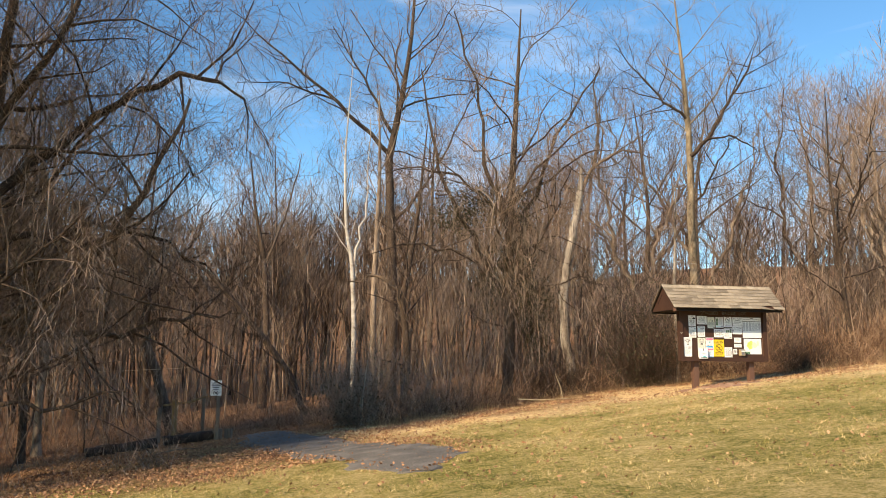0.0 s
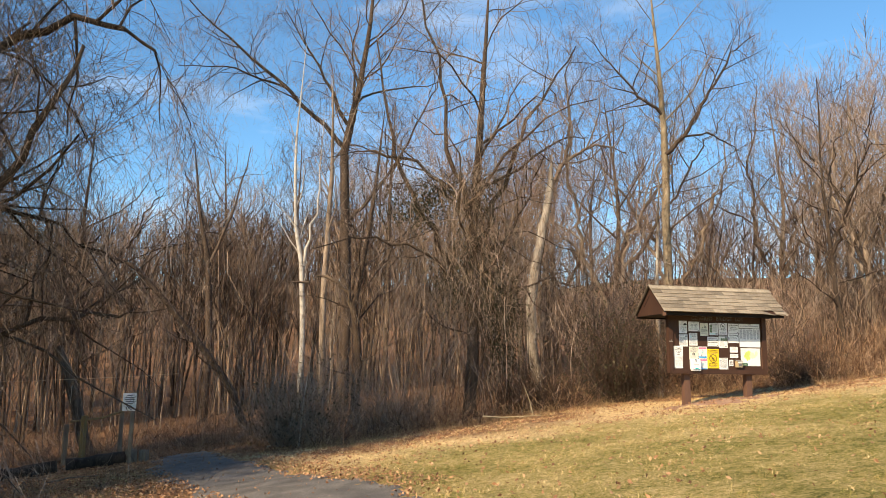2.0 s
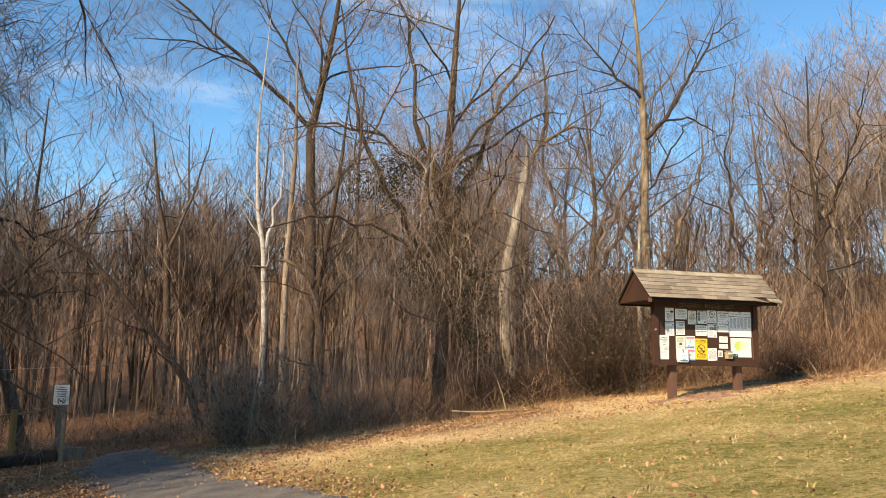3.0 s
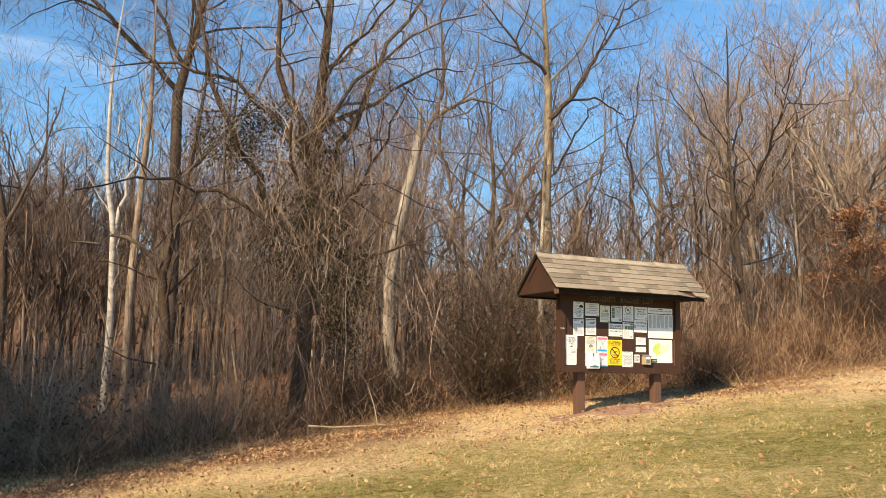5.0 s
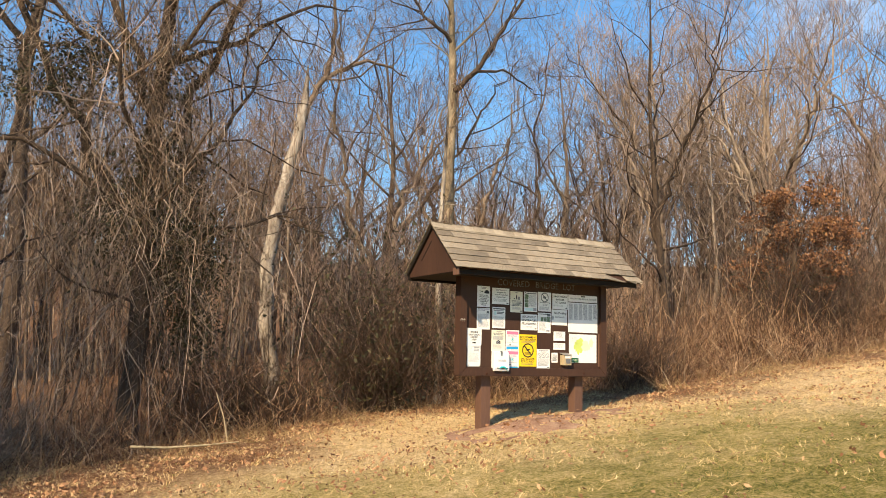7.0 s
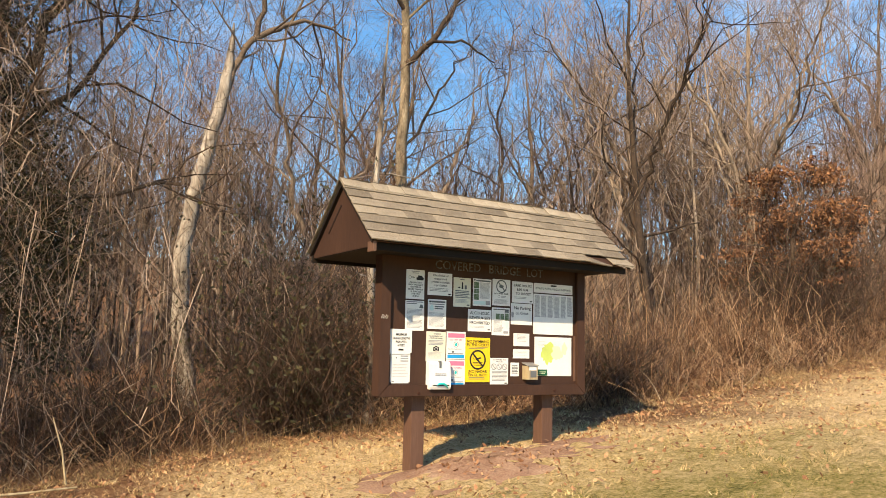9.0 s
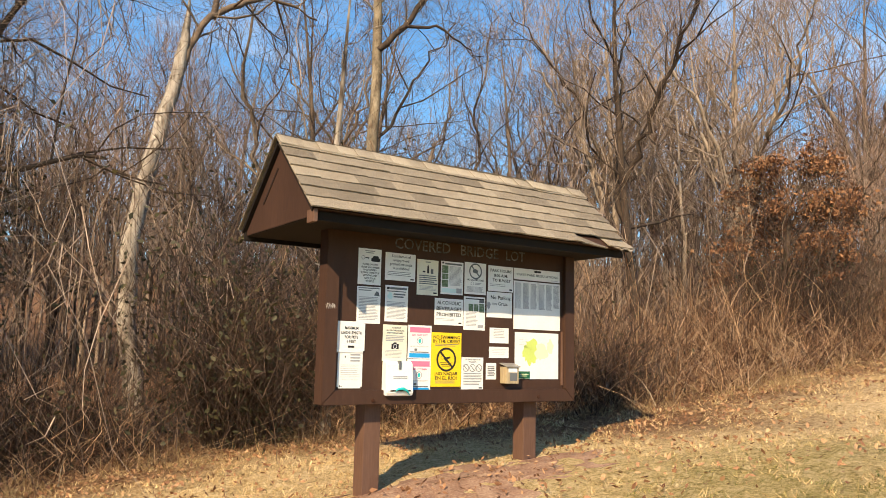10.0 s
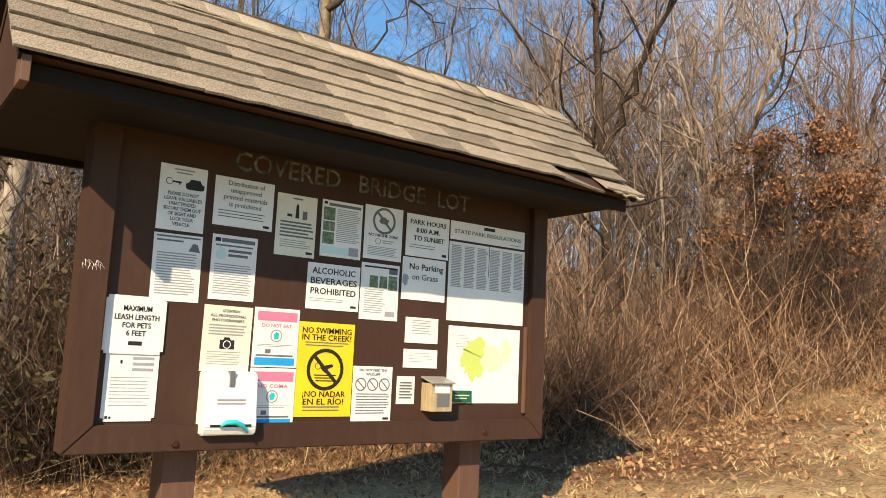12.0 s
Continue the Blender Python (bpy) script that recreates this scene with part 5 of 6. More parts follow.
# trees on the west side, mostly out of view, added to shade the left
for x, y, f, s in ((-9, 17, 1, 0.8), (-12, 9, 0, 0.75), (-13, 22, 4, 0.9), (-17, 15, 1, 0.8), (-8, 24, 2, 0.8), (-16, 3, 4, 0.7), (-20, 8, 0, 0.8), (-8, 12.5, 8, 1.0), (-9.5, 15.5, 9, 1.0), (-7.5, 8.5, 8, 0.9), (-11, 12, 9, 1.0), (-10, 20, 7, 1.2), (-7, 19, 6, 1.0), (-22, 0, 1, 0.8), (-5.5, 17.5, 8, 0.9), (-6.5, 21.5, 9, 1.0), (-4.6, 20.5, 8, 0.8), (-9, 22.5, 8, 1.1), (-11, 17.5, 9, 1.1), (-7.2, 15.2, 9, 0.9), (-5.2, 24, 10, 0.8), (-12.5, 20, 10, 1.0), (-3.6, 23, 7, 1.1), (-10, 14, 10, 0.9)):
    stand(f, x, y, s)
# and on up the slope to the east
for x, y, f, s in ((33, 27, 10, 0.9), (36, 24, 11, 0.9), (30.5, 30, 10, 0.95), (38, 30, 11, 1.05), (34, 21.5, 11, 0.75), (29.5, 24.5, 10, 0.78), (31.5, 21.5, 5, 0.5), (40, 26, 10, 1.0)):
    stand(f, x, y, s)


# far woods on the hill and behind: slim trees past counting
def far_tree(rng):
    """One slim forked tree of height 1, as verts and quads."""
    t = Tubes()
    axes = []
    lean = rng.normal(0, 0.04, 2)
    for k in range(rng.integers(2, 5)):
        f = 0.0 if k == 0 else rng.uniform(0.3, 0.55)
        a, spread = rng.uniform(0, 6.28), 0.0 if k == 0 else rng.uniform(0.10, 0.22)
        low = np.array((lean[0] * f, lean[1] * f, f))
        high = np.array((lean[0] + math.cos(a) * spread, lean[1] + math.sin(a) * spread, rng.uniform(0.86, 1.0)))
        mid = low + (high - low) * 0.5 + rng.normal(0, 0.018, 3) * (1, 1, 0)
        r = 0.0062 * (1 - f)
        t.tube([low, mid, high], (r, r * 0.62, 0.0008), 4 if k == 0 else 3)
        axes.append((low, mid, high, f))
    m = 26
    pick = [axes[i] for i in rng.integers(0, len(axes), m)]
    g = np.maximum(rng.uniform(0.12, 0.98, m), np.array([0.32 if p[3] == 0 else 0.1 for p in pick]))
    at = np.array([p[0] + (p[1] - p[0]) * 2 * u if u < 0.5 else p[1] + (p[2] - p[1]) * (2 * u - 1) for p, u in zip(pick, g)])
    a = rng.uniform(0, 6.28, m)
    d = np.stack((np.cos(a) * 0.6, np.sin(a) * 0.6, np.full(m, 0.8)), 1)
    p = add_strips(t, m, rng, at, d, rng.uniform(0.10, 0.24, m) * (1.15 - 0.6 * g), np.full(m, 0.0022), rng.normal(0, 0.15, (m, 3)) + (0, 0, 0.15), segs=2, sides=2, crook=0.1)
    for k in range(4):
        q = p[np.arange(m), rng.integers(0, 2, m)] * 0.5 + p[:, 1] * 0.2 + p[:, 2] * 0.3
        a = rng.uniform(0, 6.28, m)
        add_strips(t, m, rng, q, np.stack((np.cos(a) * 0.6, np.sin(a) * 0.6, rng.uniform(0.3, 1.0, m)), 1), rng.uniform(0.05, 0.12, m), np.full(m, 0.0013), rng.normal(0, 0.2, (m, 3)), segs=1, sides=2)
    return np.concatenate(t.v), np.concatenate(t.f)


def far_woods():
    rng = np.random.default_rng(5)
    shapes = [far_tree(rng) for _ in range(9)]
    t = Tubes()
    n = 0
    while n < 1050:
        az, r = radians(rng.uniform(-27, 74) if rng.random() < 0.8 else rng.uniform(-27, 14)), 46 + 130 * rng.random() ** 1.7
        if az > radians(34):
            r = 36 + 80 * rng.random() ** 1.3
        x, y = 5 + r * math.sin(az), 5 + r * math.cos(az)
        if y < edge(x) + 7 or az > radians(24) and rng.random() < 0.35:
            continue
        n += 1
        h = rng.uniform(9, 16) if az < radians(20) else rng.uniform(6, 10) * (0.75 + r / 145)
        v, f = shapes[n % 9]
        a = rng.uniform(0, 6.28)
        turn = np.array(((math.cos(a), -math.sin(a), 0), (math.sin(a), math.cos(a), 0), (0, 0, 1)))
        wide = rng.uniform(0.9, 1.35) * max(h, 11)
        t.v.append((v @ turn.T) * (wide, wide, h) + (x, y, gz(x, y) - 0.2))
        t.f.append(f + t.n)
        t.n += len(v)
    low = 0
    while low < 420:
        az, r = radians(rng.uniform(24, 76)), rng.uniform(20, 62)
        x, y = 5 + r * math.sin(az), 5 + r * math.cos(az)
        if y < edge(x) + 5:
            continue
        low += 1
        n += 1
        h = rng.uniform(2.4, 5.2)
        v, f = shapes[n % 9]
        wide = h * rng.uniform(1.3, 1.9)
        t.v.append(v * (wide, -wide, h) + (x, y, gz(x, y) - 0.1))
        t.f.append(f + t.n)
        t.n += len(v)
    # unseen trees to the west, added to block the sun from the left
    west = 0
    while west < 230:
        x, y = rng.uniform(-48, -9.5), rng.uniform(-18, 46)
        if y < 12.0 + 0.756 * x or y > 34 and x > -14:
            continue
        west += 1
        n += 1
        h = rng.uniform(10, 15)
        v, f = shapes[n % 9]
        t.v.append(v * (h * 1.2, h * 1.2, h) + (x, y, gz(x, y) - 0.2))
        t.f.append(f + t.n)
        t.n += len(v)
    tagged(new("far_woods", t.mesh("far_woods", FARWOOD)), "distant bare woodland covering the hillside, with unseen west trees added for shade", "woods", kind="stuff")


far_woods()


# ---- undergrowth along the edge of the wood ----
def clear_of_path(x, y, grow=0.5):
    return ~on_path(x, y, grow)


def undergrowth():
    rng = np.random.default_rng(8)
    t, pale = Tubes(), Tubes()
    n = 9800
    x = rng.uniform(-14, 44, n)
    y = edge(x) + 0.1 + 15 * rng.random(n) ** 2.5
    ok = clear_of_path(x, y) & ((x - 12.75) ** 2 + (y - 19.7) ** 2 > 0.9) & ((x - 4.8) ** 2 + (y - 19.6) ** 2 > 2.0)
    x, y = x[ok], y[ok]
    clump = 0.5 + 0.5 * np.sin(x * 1.9 + 1.2 * np.sin(y * 1.3)) * np.sin(y * 1.7 + 0.8 * x)
    ok = rng.random(len(x)) < 0.2 + 0.95 * clump
    x, y, clump = x[ok], y[ok], clump[ok]
    n = len(x)
    base = np.stack((x, y, height(x, y) - 0.05), 1)
    d = np.stack((rng.normal(0, 0.45, n), rng.normal(0, 0.45, n), np.ones(n)), 1)
    length = rng.uniform(0.35, 1.15, n) * (0.7 + 0.5 * clump) * (0.66 + 0.40 * smooth(0, 3.5, y - edge(x))) * (0.75 + 0.5 * np.sin(0.8 * x + 0.5) ** 2)
    bend = np.stack((rng.normal(0, 0.7, n), rng.normal(0, 0.7, n), rng.uniform(-0.8, 0, n)), 1)
    p = add_strips(t, n, rng, base, d, length, rng.uniform(0.004, 0.010, n), bend, segs=3, crook=0.36)
    for k in range(8):
        at = p[np.arange(n), rng.integers(1, 4, n)]
        dd = np.stack((rng.normal(0, 0.8, n), rng.normal(0, 0.8, n), rng.uniform(-0.5, 0.8, n)), 1)
        add_strips(t, n, rng, at, dd, rng.uniform(0.2, 0.8, n), np.full(n, 0.0042), rng.normal(0, 0.55, (n, 3)), segs=2, sides=2, crook=0.25)
    tagged(new("undergrowth", t.mesh("undergrowth", BRUSH)), "tangled reddish-brown dead stems along the wood's edge", "brush", kind="stuff")
    m = 170
    x = rng.uniform(-2, 30, m)
    y = edge(x) + rng.uniform(-0.1, 2.2, m)
    ok = clear_of_path(x, y, 0.3)
    x, y = x[ok], y[ok]
    m = len(x)
    az = rng.uniform(0, 6.28, m)
    d = np.stack((np.cos(az) * 0.8, np.sin(az) * 0.8, rng.uniform(0.3, 1.3, m)), 1)
    add_strips(pale, m, rng, np.stack((x, y, height(x, y)), 1), d, rng.uniform(0.7, 1.9, m), rng.uniform(0.005, 0.009, m), np.stack((np.cos(az) * 0.3, np.sin(az) * 0.3, np.full(m, -0.55)), 1), segs=5)
    tagged(new("bramble_canes", pale.mesh("bramble_canes", CANE)), "pale arching bramble canes in the brush", "brush", kind="stuff")
    g = Tubes()
    n = 7000
    x = rng.uniform(3, 34, n)
    off = rng.normal(-0.15, 0.45, n)
    y = edge(x) + off
    ok = clear_of_path(x, y, 0.2) & (rng.random(n) < 0.35 + 0.65 * (np.sin(x * 2.1) * np.sin(x * 0.7 + 1) > -0.2))
    x, y = x[ok], y[ok]
    n = len(x)
    add_strips(g, n, rng, np.stack((x, y, height(x, y) - 0.02), 1), np.stack((rng.normal(0, 0.9, n), rng.normal(0, 0.9, n), np.ones(n)), 1), rng.uniform(0.06, 0.22, n), np.full(n, 0.0035), rng.normal(0, 0.4, (n, 3)), segs=2)
    tagged(new("dry_tall_grass", g.mesh("dry_tall_grass", STRAW)), "straw-coloured tall dead grass at the foot of the brush", "grass", kind="stuff")


undergrowth()


def sapling_thicket():
    """Fine young stems that fill the wood's edge to a few metres' height."""
    rng = np.random.default_rng(31)
    t = Tubes()
    n = 1700
    x = rng.uniform(-12, 46, n)
    y = edge(x) + 2.0 + 13 * rng.random(n) ** 1.3
    clump = np.sin(x * 0.9 + 1.1 * np.sin(y * 0.7)) * np.sin(y * 0.8 + 0.6 * x)
    ok = clear_of_path(x, y, 0.8) & (rng.random(n) < (0.65 + 0.4 * clump) * np.where(x < 10, 0.6, 1.0)) & ~((np.abs(x - 11.6 - 0.29 * (y - 21)) < 0.8) & (rng.random(n) < 0.8))
    x, y = x[ok], y[ok]
    n = len(x)
    length = rng.uniform(1.4, 4.2, n)
    d = np.stack((rng.normal(0, 0.24, n), rng.normal(0, 0.24, n), np.ones(n)), 1)
    p = add_strips(t, n, rng, np.stack((x, y, height(x, y) - 0.05), 1), d, length, rng.uniform(0.006, 0.016, n), rng.normal(0, 0.16, (n, 3)), segs=4, crook=0.22)
    for k in range(11):
        at = p[np.arange(n), rng.integers(1, 5, n)]
        dd = np.stack((rng.normal(0, 0.55, n), rng.normal(0, 0.55, n), rng.uniform(0.3, 1, n)), 1)
        add_strips(t, n, rng, at, dd, rng.uniform(0.3, 1.3, n), np.full(n, 0.0052), rng.normal(0, 0.3, (n, 3)), segs=2, sides=2, crook=0.22)
    tagged(new("sapling_thicket", t.mesh("sapling_thicket", FARWOOD)), "thin bare saplings crowding the edge of the wood", "saplings", kind="stuff")


sapling_thicket()


def bush(name, label, at, size, stems, leaves, seed, twig=TWIG_DARK, leaf=EVERGREEN, leaf_size=0.027, group="edge shrubs"):
    """A tangled shrub: arching stems from one foot, side twigs, and small leaves where it has them."""
    rng = np.random.default_rng(seed)
    w, d, h = size
    t = Tubes()
    a, r = rng.uniform(0, 6.28, stems), np.sqrt(rng.random(stems))
    base = np.stack((r * np.cos(a) * w * 0.55, r * np.sin(a) * d * 0.55, np.zeros(stems)), 1)
    dr = np.stack((np.cos(a) * r * w * 0.7 / h + rng.normal(0, 0.25, stems), np.sin(a) * r * d * 0.7 / h + rng.normal(0, 0.25, stems), np.ones(stems)), 1)
    p = add_strips(t, stems, rng, base, dr, h * rng.uniform(0.55, 1.15, stems) * (1.15 - 0.35 * r), rng.uniform(0.0035, 0.009, stems), np.stack((np.cos(a) * 0.3, np.sin(a) * 0.3, np.full(stems, -0.25)), 1) + rng.normal(0, 0.3, (stems, 3)), segs=4, crook=0.30)
    tips = [p[:, 2:].reshape(-1, 3)]
    for k in range(13):
        at0 = p[np.arange(stems), rng.integers(1, 5, stems)]
        q = add_strips(t, stems, rng, at0, rng.normal(0, 0.8, (stems, 3)) + (0, 0, 0.25), rng.uniform(0.15, 0.6, stems), np.full(stems, 0.0042), rng.normal(0, 0.4, (stems, 3)), segs=2, sides=2, crook=0.25)
        tips.append(q[:, 1:].reshape(-1, 3))
    top = tagged(new(name), label, "shrub", group)
    top.location = (at[0], at[1], gz(*at) - 0.03)
    ob = tagged(new("tangle", t.mesh("tangle", twig)), kind="stuff")
    ob.parent = top
    if leaves:
        tips = np.concatenate(tips)
        c = tips[rng.integers(0, len(tips), leaves)] + rng.normal(0, 0.07, (leaves, 3))
        g = Tubes()
        g.quads(leaf_quads(rng, c, leaf_size))
        ob = tagged(new("foliage", g.mesh("foliage", leaf, False)), kind="stuff")
        ob.parent = top
    return top


bush("bush", "dense dark rounded bush with sparse evergreen leaves", (13.0, 20.0), (0.8, 0.55, 2.9), 520, 6500, 41, leaf_size=0.036)
bush("bush", "dark tangled thicket beside the gravel path", (4.2, 19.5), (0.8, 0.5, 2.0), 420, 2200, 42, TWIG, leaf_size=0.036)
bush("bush", "dark tangled thicket beside the gravel path", (6.6, 20.4), (1.3, 1.0, 1.7), 200, 300, 43, TWIG)
bush("bush", "low brown bramble thicket at the wood's edge", (10.7, 20.7), (1.6, 0.9, 1.25), 380, 1600, 44)
bush("bush", "bare brown shrub behind the notice board", (15.0, 19.6), (1.3, 0.9, 1.5), 240, 150, 45, BRUSH)
bush("bush", "low dark bush in the notice board's shadow", (17.0, 17.75), (0.75, 0.5, 0.95), 220, 500, 46)
bush("bush", "bare reddish-brown shrub at the lawn's edge", (18.6, 18.9), (1.4, 0.9, 1.3), 260, 0, 47, BRUSH)
bush("bush", "bare brown shrub at the lawn's edge", (26.2, 19.2), (1.6, 1.0, 1.5), 260, 0, 48, BRUSH)
bush("bush", "bare reddish-brown shrub at the lawn's edge", (28.0, 18.4), (1.8, 1.0, 1.6), 280, 0, 49, BRUSH)


TANGLE = [(12, 0.12, 1.8, 56, 3, 4, 0.28, 0.0), (12, 0.1, 0.95, 50, 2, 2, 0.28, -0.04), (5, 0.1, 0.5, 50, 2, 1, 0.28, -0.06)]


def vine_tree():
    """A tree smothered in climbing vines with clumps of dark leaves."""
    rng = np.random.default_rng(91)
    top = tree_parts("vine_covered_tree", 92, [(0, 0, 0), (0.1, 0, 2), (0.0, 0, 4), (0.15, 0, 6), (0.3, 0, 9), (0.5, 0, 12.5)], (0.17, 0.16, 0.15, 0.12, 0.08, 0.02),
                     [(22, 0.20, 3.6, 66, 5, 6, 0.24, 0.02), (11, 0.12, 1.6, 54, 3, 4, 0.28, -0.03), (13, 0.1, 0.8, 50, 2, 2, 0.3, -0.06)], BARK_DARK, BARK_DARK, TWIG,
                     "bare tree smothered in hanging vines and dark leaves", at=(8.8, 20.3), group="", extra=[
                         ([(0, 0, 3.0), (-0.7, 0.2, 4.4), (-1.6, 0.3, 6.0), (-2.3, 0.4, 8.0), (-2.6, 0.5, 10.5)], 0.11, 0.02, TANGLE),
                         ([(0.05, 0, 4.2), (0.7, 0.2, 5.6), (1.3, 0.3, 7.4), (2.3, 0.5, 9.4), (3.4, 0.6, 11)], 0.10, 0.02, TANGLE),
                         ([(0.1, 0, 5.2), (-0.6, -0.2, 7.0), (-1.0, -0.3, 9.4), (-1.8, -0.4, 12)], 0.08, 0.02, TANGLE),
                         ([(0.1, 0, 3.4), (-1.2, -0.2, 4.4), (-2.8, -0.3, 4.8), (-4.2, -0.3, 4.4)], 0.06, 0.015, TANGLE),
                         ([(0.1, 0, 3.6), (1.0, 0.1, 5.0), (1.7, 0.1, 6.0), (2.2, 0.1, 7.4)], 0.06, 0.015, TANGLE),
                         ([(0.05, 0, 2.6), (1.1, -0.2, 3.5), (2.2, -0.3, 3.9), (3.1, -0.3, 3.6)], 0.05, 0.012, TANGLE),
                         ([(0.1, 0, 6.2), (1.3, 0.1, 6.9), (2.6, 0.1, 7.9), (3.6, 0.1, 8.1)], 0.06, 0.012, TANGLE),
                         ([(0.0, 0, 5.8), (-1.4, 0.1, 6.8), (-2.8, 0.1, 7.2), (-3.9, 0.1, 6.9)], 0.06, 0.012, TANGLE)])
    t, g = Tubes(), Tubes()
    n = 420
    a, r = rng.uniform(0, 6.28, n), 1.3 * rng.random(n) ** 1.5 + 0.05
    z = rng.uniform(1.2, 7.2, n)
    base = np.stack((0.1 + r * np.cos(a), r * np.sin(a), z), 1)
    add_strips(t, n, rng, base, np.stack((rng.normal(0, 0.25, n), rng.normal(0, 0.25, n), -np.ones(n)), 1), np.minimum(z, rng.uniform(0.8, 3.5, n)), rng.uniform(0.004, 0.010, n), rng.normal(0, 0.4, (n, 3)), segs=6, sides=2, crook=0.55)
    ob = new("hanging_vine", t.mesh("hanging_vine", TWIG_DARK))
    ob.parent = top
    tagged(ob, "dark brown tangled hanging vines", kind="stuff")
    k = Tubes()
    n = 3600
    c = rng.normal(0, 1, (n, 3)) * (1.15, 0.8, 1.9) + (0.1, 0, 4.4)
    c[:, 2] = np.abs(c[:, 2] - 0.4) + 0.4
    add_strips(k, n, rng, c, rng.normal(0, 0.8, (n, 3)) + (0, 0, 0.1), rng.uniform(0.4, 1.5, n), rng.uniform(0.0035, 0.0075, n), rng.normal(0, 0.5, (n, 3)) + (0, 0, -0.2), segs=4, sides=2, crook=0.5)
    ob = new("tangle", k.mesh("tangle", TWIG))
    ob.parent = top
    tagged(ob, "brown crooked tangled twigs", kind="stuff")
    for cx, cy, cz, sx, sz, cnt in ((0.75, -0.2, 3.0, 0.6, 0.85, 4600), (0.2, -0.1, 4.2, 0.65, 0.9, 3600), (-1.5, 0, 5.6, 0.9, 0.5, 1900), (0.9, 0, 1.9, 0.5, 0.6, 1400), (-0.9, 0, 6.2, 0.7, 0.45, 1300), (0.2, 0, 6.0, 0.6, 0.8, 1800), (-0.5, 0, 3.4, 0.6, 0.8, 1300)):
        c = rng.normal(0, 1, (cnt, 3)) * (sx, 0.35, sz) * 0.55 + (cx, cy, cz)
        g.quads(leaf_quads(rng, c, 0.034))
    ob = new("foliage", g.mesh("foliage", EVERGREEN, False))
    ob.parent = top
    tagged(ob, "dark olive evergreen leaves in clumps", kind="stuff")


vine_tree()


def oak():
    """A small oak that has kept its dead leaves, with a dark vine tangle below."""
    rng = np.random.default_rng(17)
    top = tree_parts("oak_tree", 18, [(0, 0, 0), (0.1, 0, 0.9), (0.0, 0, 1.8), (0.2, 0, 2.7), (0.4, 0, 3.6)], (0.11, 0.10, 0.08, 0.05, 0.015),
                     [(20, 0.28, 2.0, 74, 4, 5, 0.18, 0.03), (8, 0.2, 0.95, 55, 3, 3, 0.22, 0.0), (8, 0.2, 0.45, 45, 2, 2, 0.2, 0.0)], BARK_DARK, BARK_DARK, TWIG_DARK,
                     "small oak holding clusters of rust-brown dead leaves", at=(23.9, 19.5), group="", size=0.92)
    crown = next(c for c in top.children if c.name.startswith("crown"))
    co = np.empty(len(crown.data.vertices) * 3, np.float32)
    crown.data.vertices.foreach_get("co", co)
    co = co.reshape(-1, 3)
    up = co[(co[:, 2] > 1.6) & (np.sin(co[:, 0] * 2.3 + 1) + 1.4 * np.sin(co[:, 2] * 6.5 + co[:, 1] + 0.8 * co[:, 0]) > 0.35)]
    g = Tubes()
    g.quads(leaf_quads(rng, up[rng.integers(0, len(up), 9500)] + rng.normal(0, (0.09, 0.09, 0.04), (9500, 3)), 0.052))
    ob = new("foliage", g.mesh("foliage", OAK_LEAF, False))
    ob.parent = top
    tagged(ob, "rust-brown dead oak leaves", kind="stuff")
    low = co[(co[:, 2] > 0.8) & (co[:, 2] < 2.2)]
    g = Tubes()
    g.quads(leaf_quads(rng, low[rng.integers(0, len(low), 500)] * (0.8, 0.8, 1) + rng.normal(0, 0.08, (500, 3)), 0.05))
    ob = new("vine_foliage", g.mesh("vine_foliage", EVERGREEN, False))
    ob.parent = top
    tagged(ob, "dark olive vine leaves low in the oak", kind="stuff")


oak()
bush("bush", "dark tangled vines under the small oak", (23.8, 19.1), (1.3, 0.7, 3.1), 600, 3200, 51)
bush("bush", "brown tangled brush at the lawn's edge", (21.4, 18.9), (1.4, 0.8, 1.3), 260, 200, 52, BRUSH)


# ---- by the path: sign, logs, posts, wire ----
def path_sign():
    x, y = 0.37, 20.4
    z = gz(x, y)
    top = tagged(new("path_sign"), "white rules sign with a prohibition ring on a square wooden post", "sign")
    top.location = (x, y, z)
    part("post", box(bmesh.new(), 0.03, 0.12, 0, 0.09, -0.3, 1.70, 0.006), GREY_WOOD, top)
    part("panel", box(bmesh.new(), -0.155, 0.155, -0.006, -0.001, 1.26, 1.68), PAPER, top, "white metal sign panel")
    bm = bmesh.new()
    for i, w in enumerate((0.06, 0.10, 0.11, 0.09, 0.07)):
        zz = 1.64 - 0.048 * i
        bm.faces.new([bm.verts.new(p) for p in ((-w, -0.009, zz - 0.022), (w, -0.009, zz - 0.022), (w, -0.009, zz), (-w, -0.009, zz))])
    tagged(part("small_print", bm, INK_DARKGREY, top), kind="stuff")
    t = Tubes()
    a = np.linspace(0, 6.283, 21)
    t.tube(np.stack((0.062 * np.cos(a), np.full(21, -0.008), 1.335 + 0.062 * np.sin(a)), 1), np.full(21, 0.010), 4)
    t.tube([(-0.05, -0.008, 1.375), (0.05, -0.008, 1.295)], (0.009, 0.009), 4)
    t.tube([(-0.028, -0.007, 1.33), (0.028, -0.007, 1.34)], (0.016, 0.014), 4)
    ob = new("ring_mark", t.mesh("ring_mark", INK))
    ob.parent = top


path_sign()


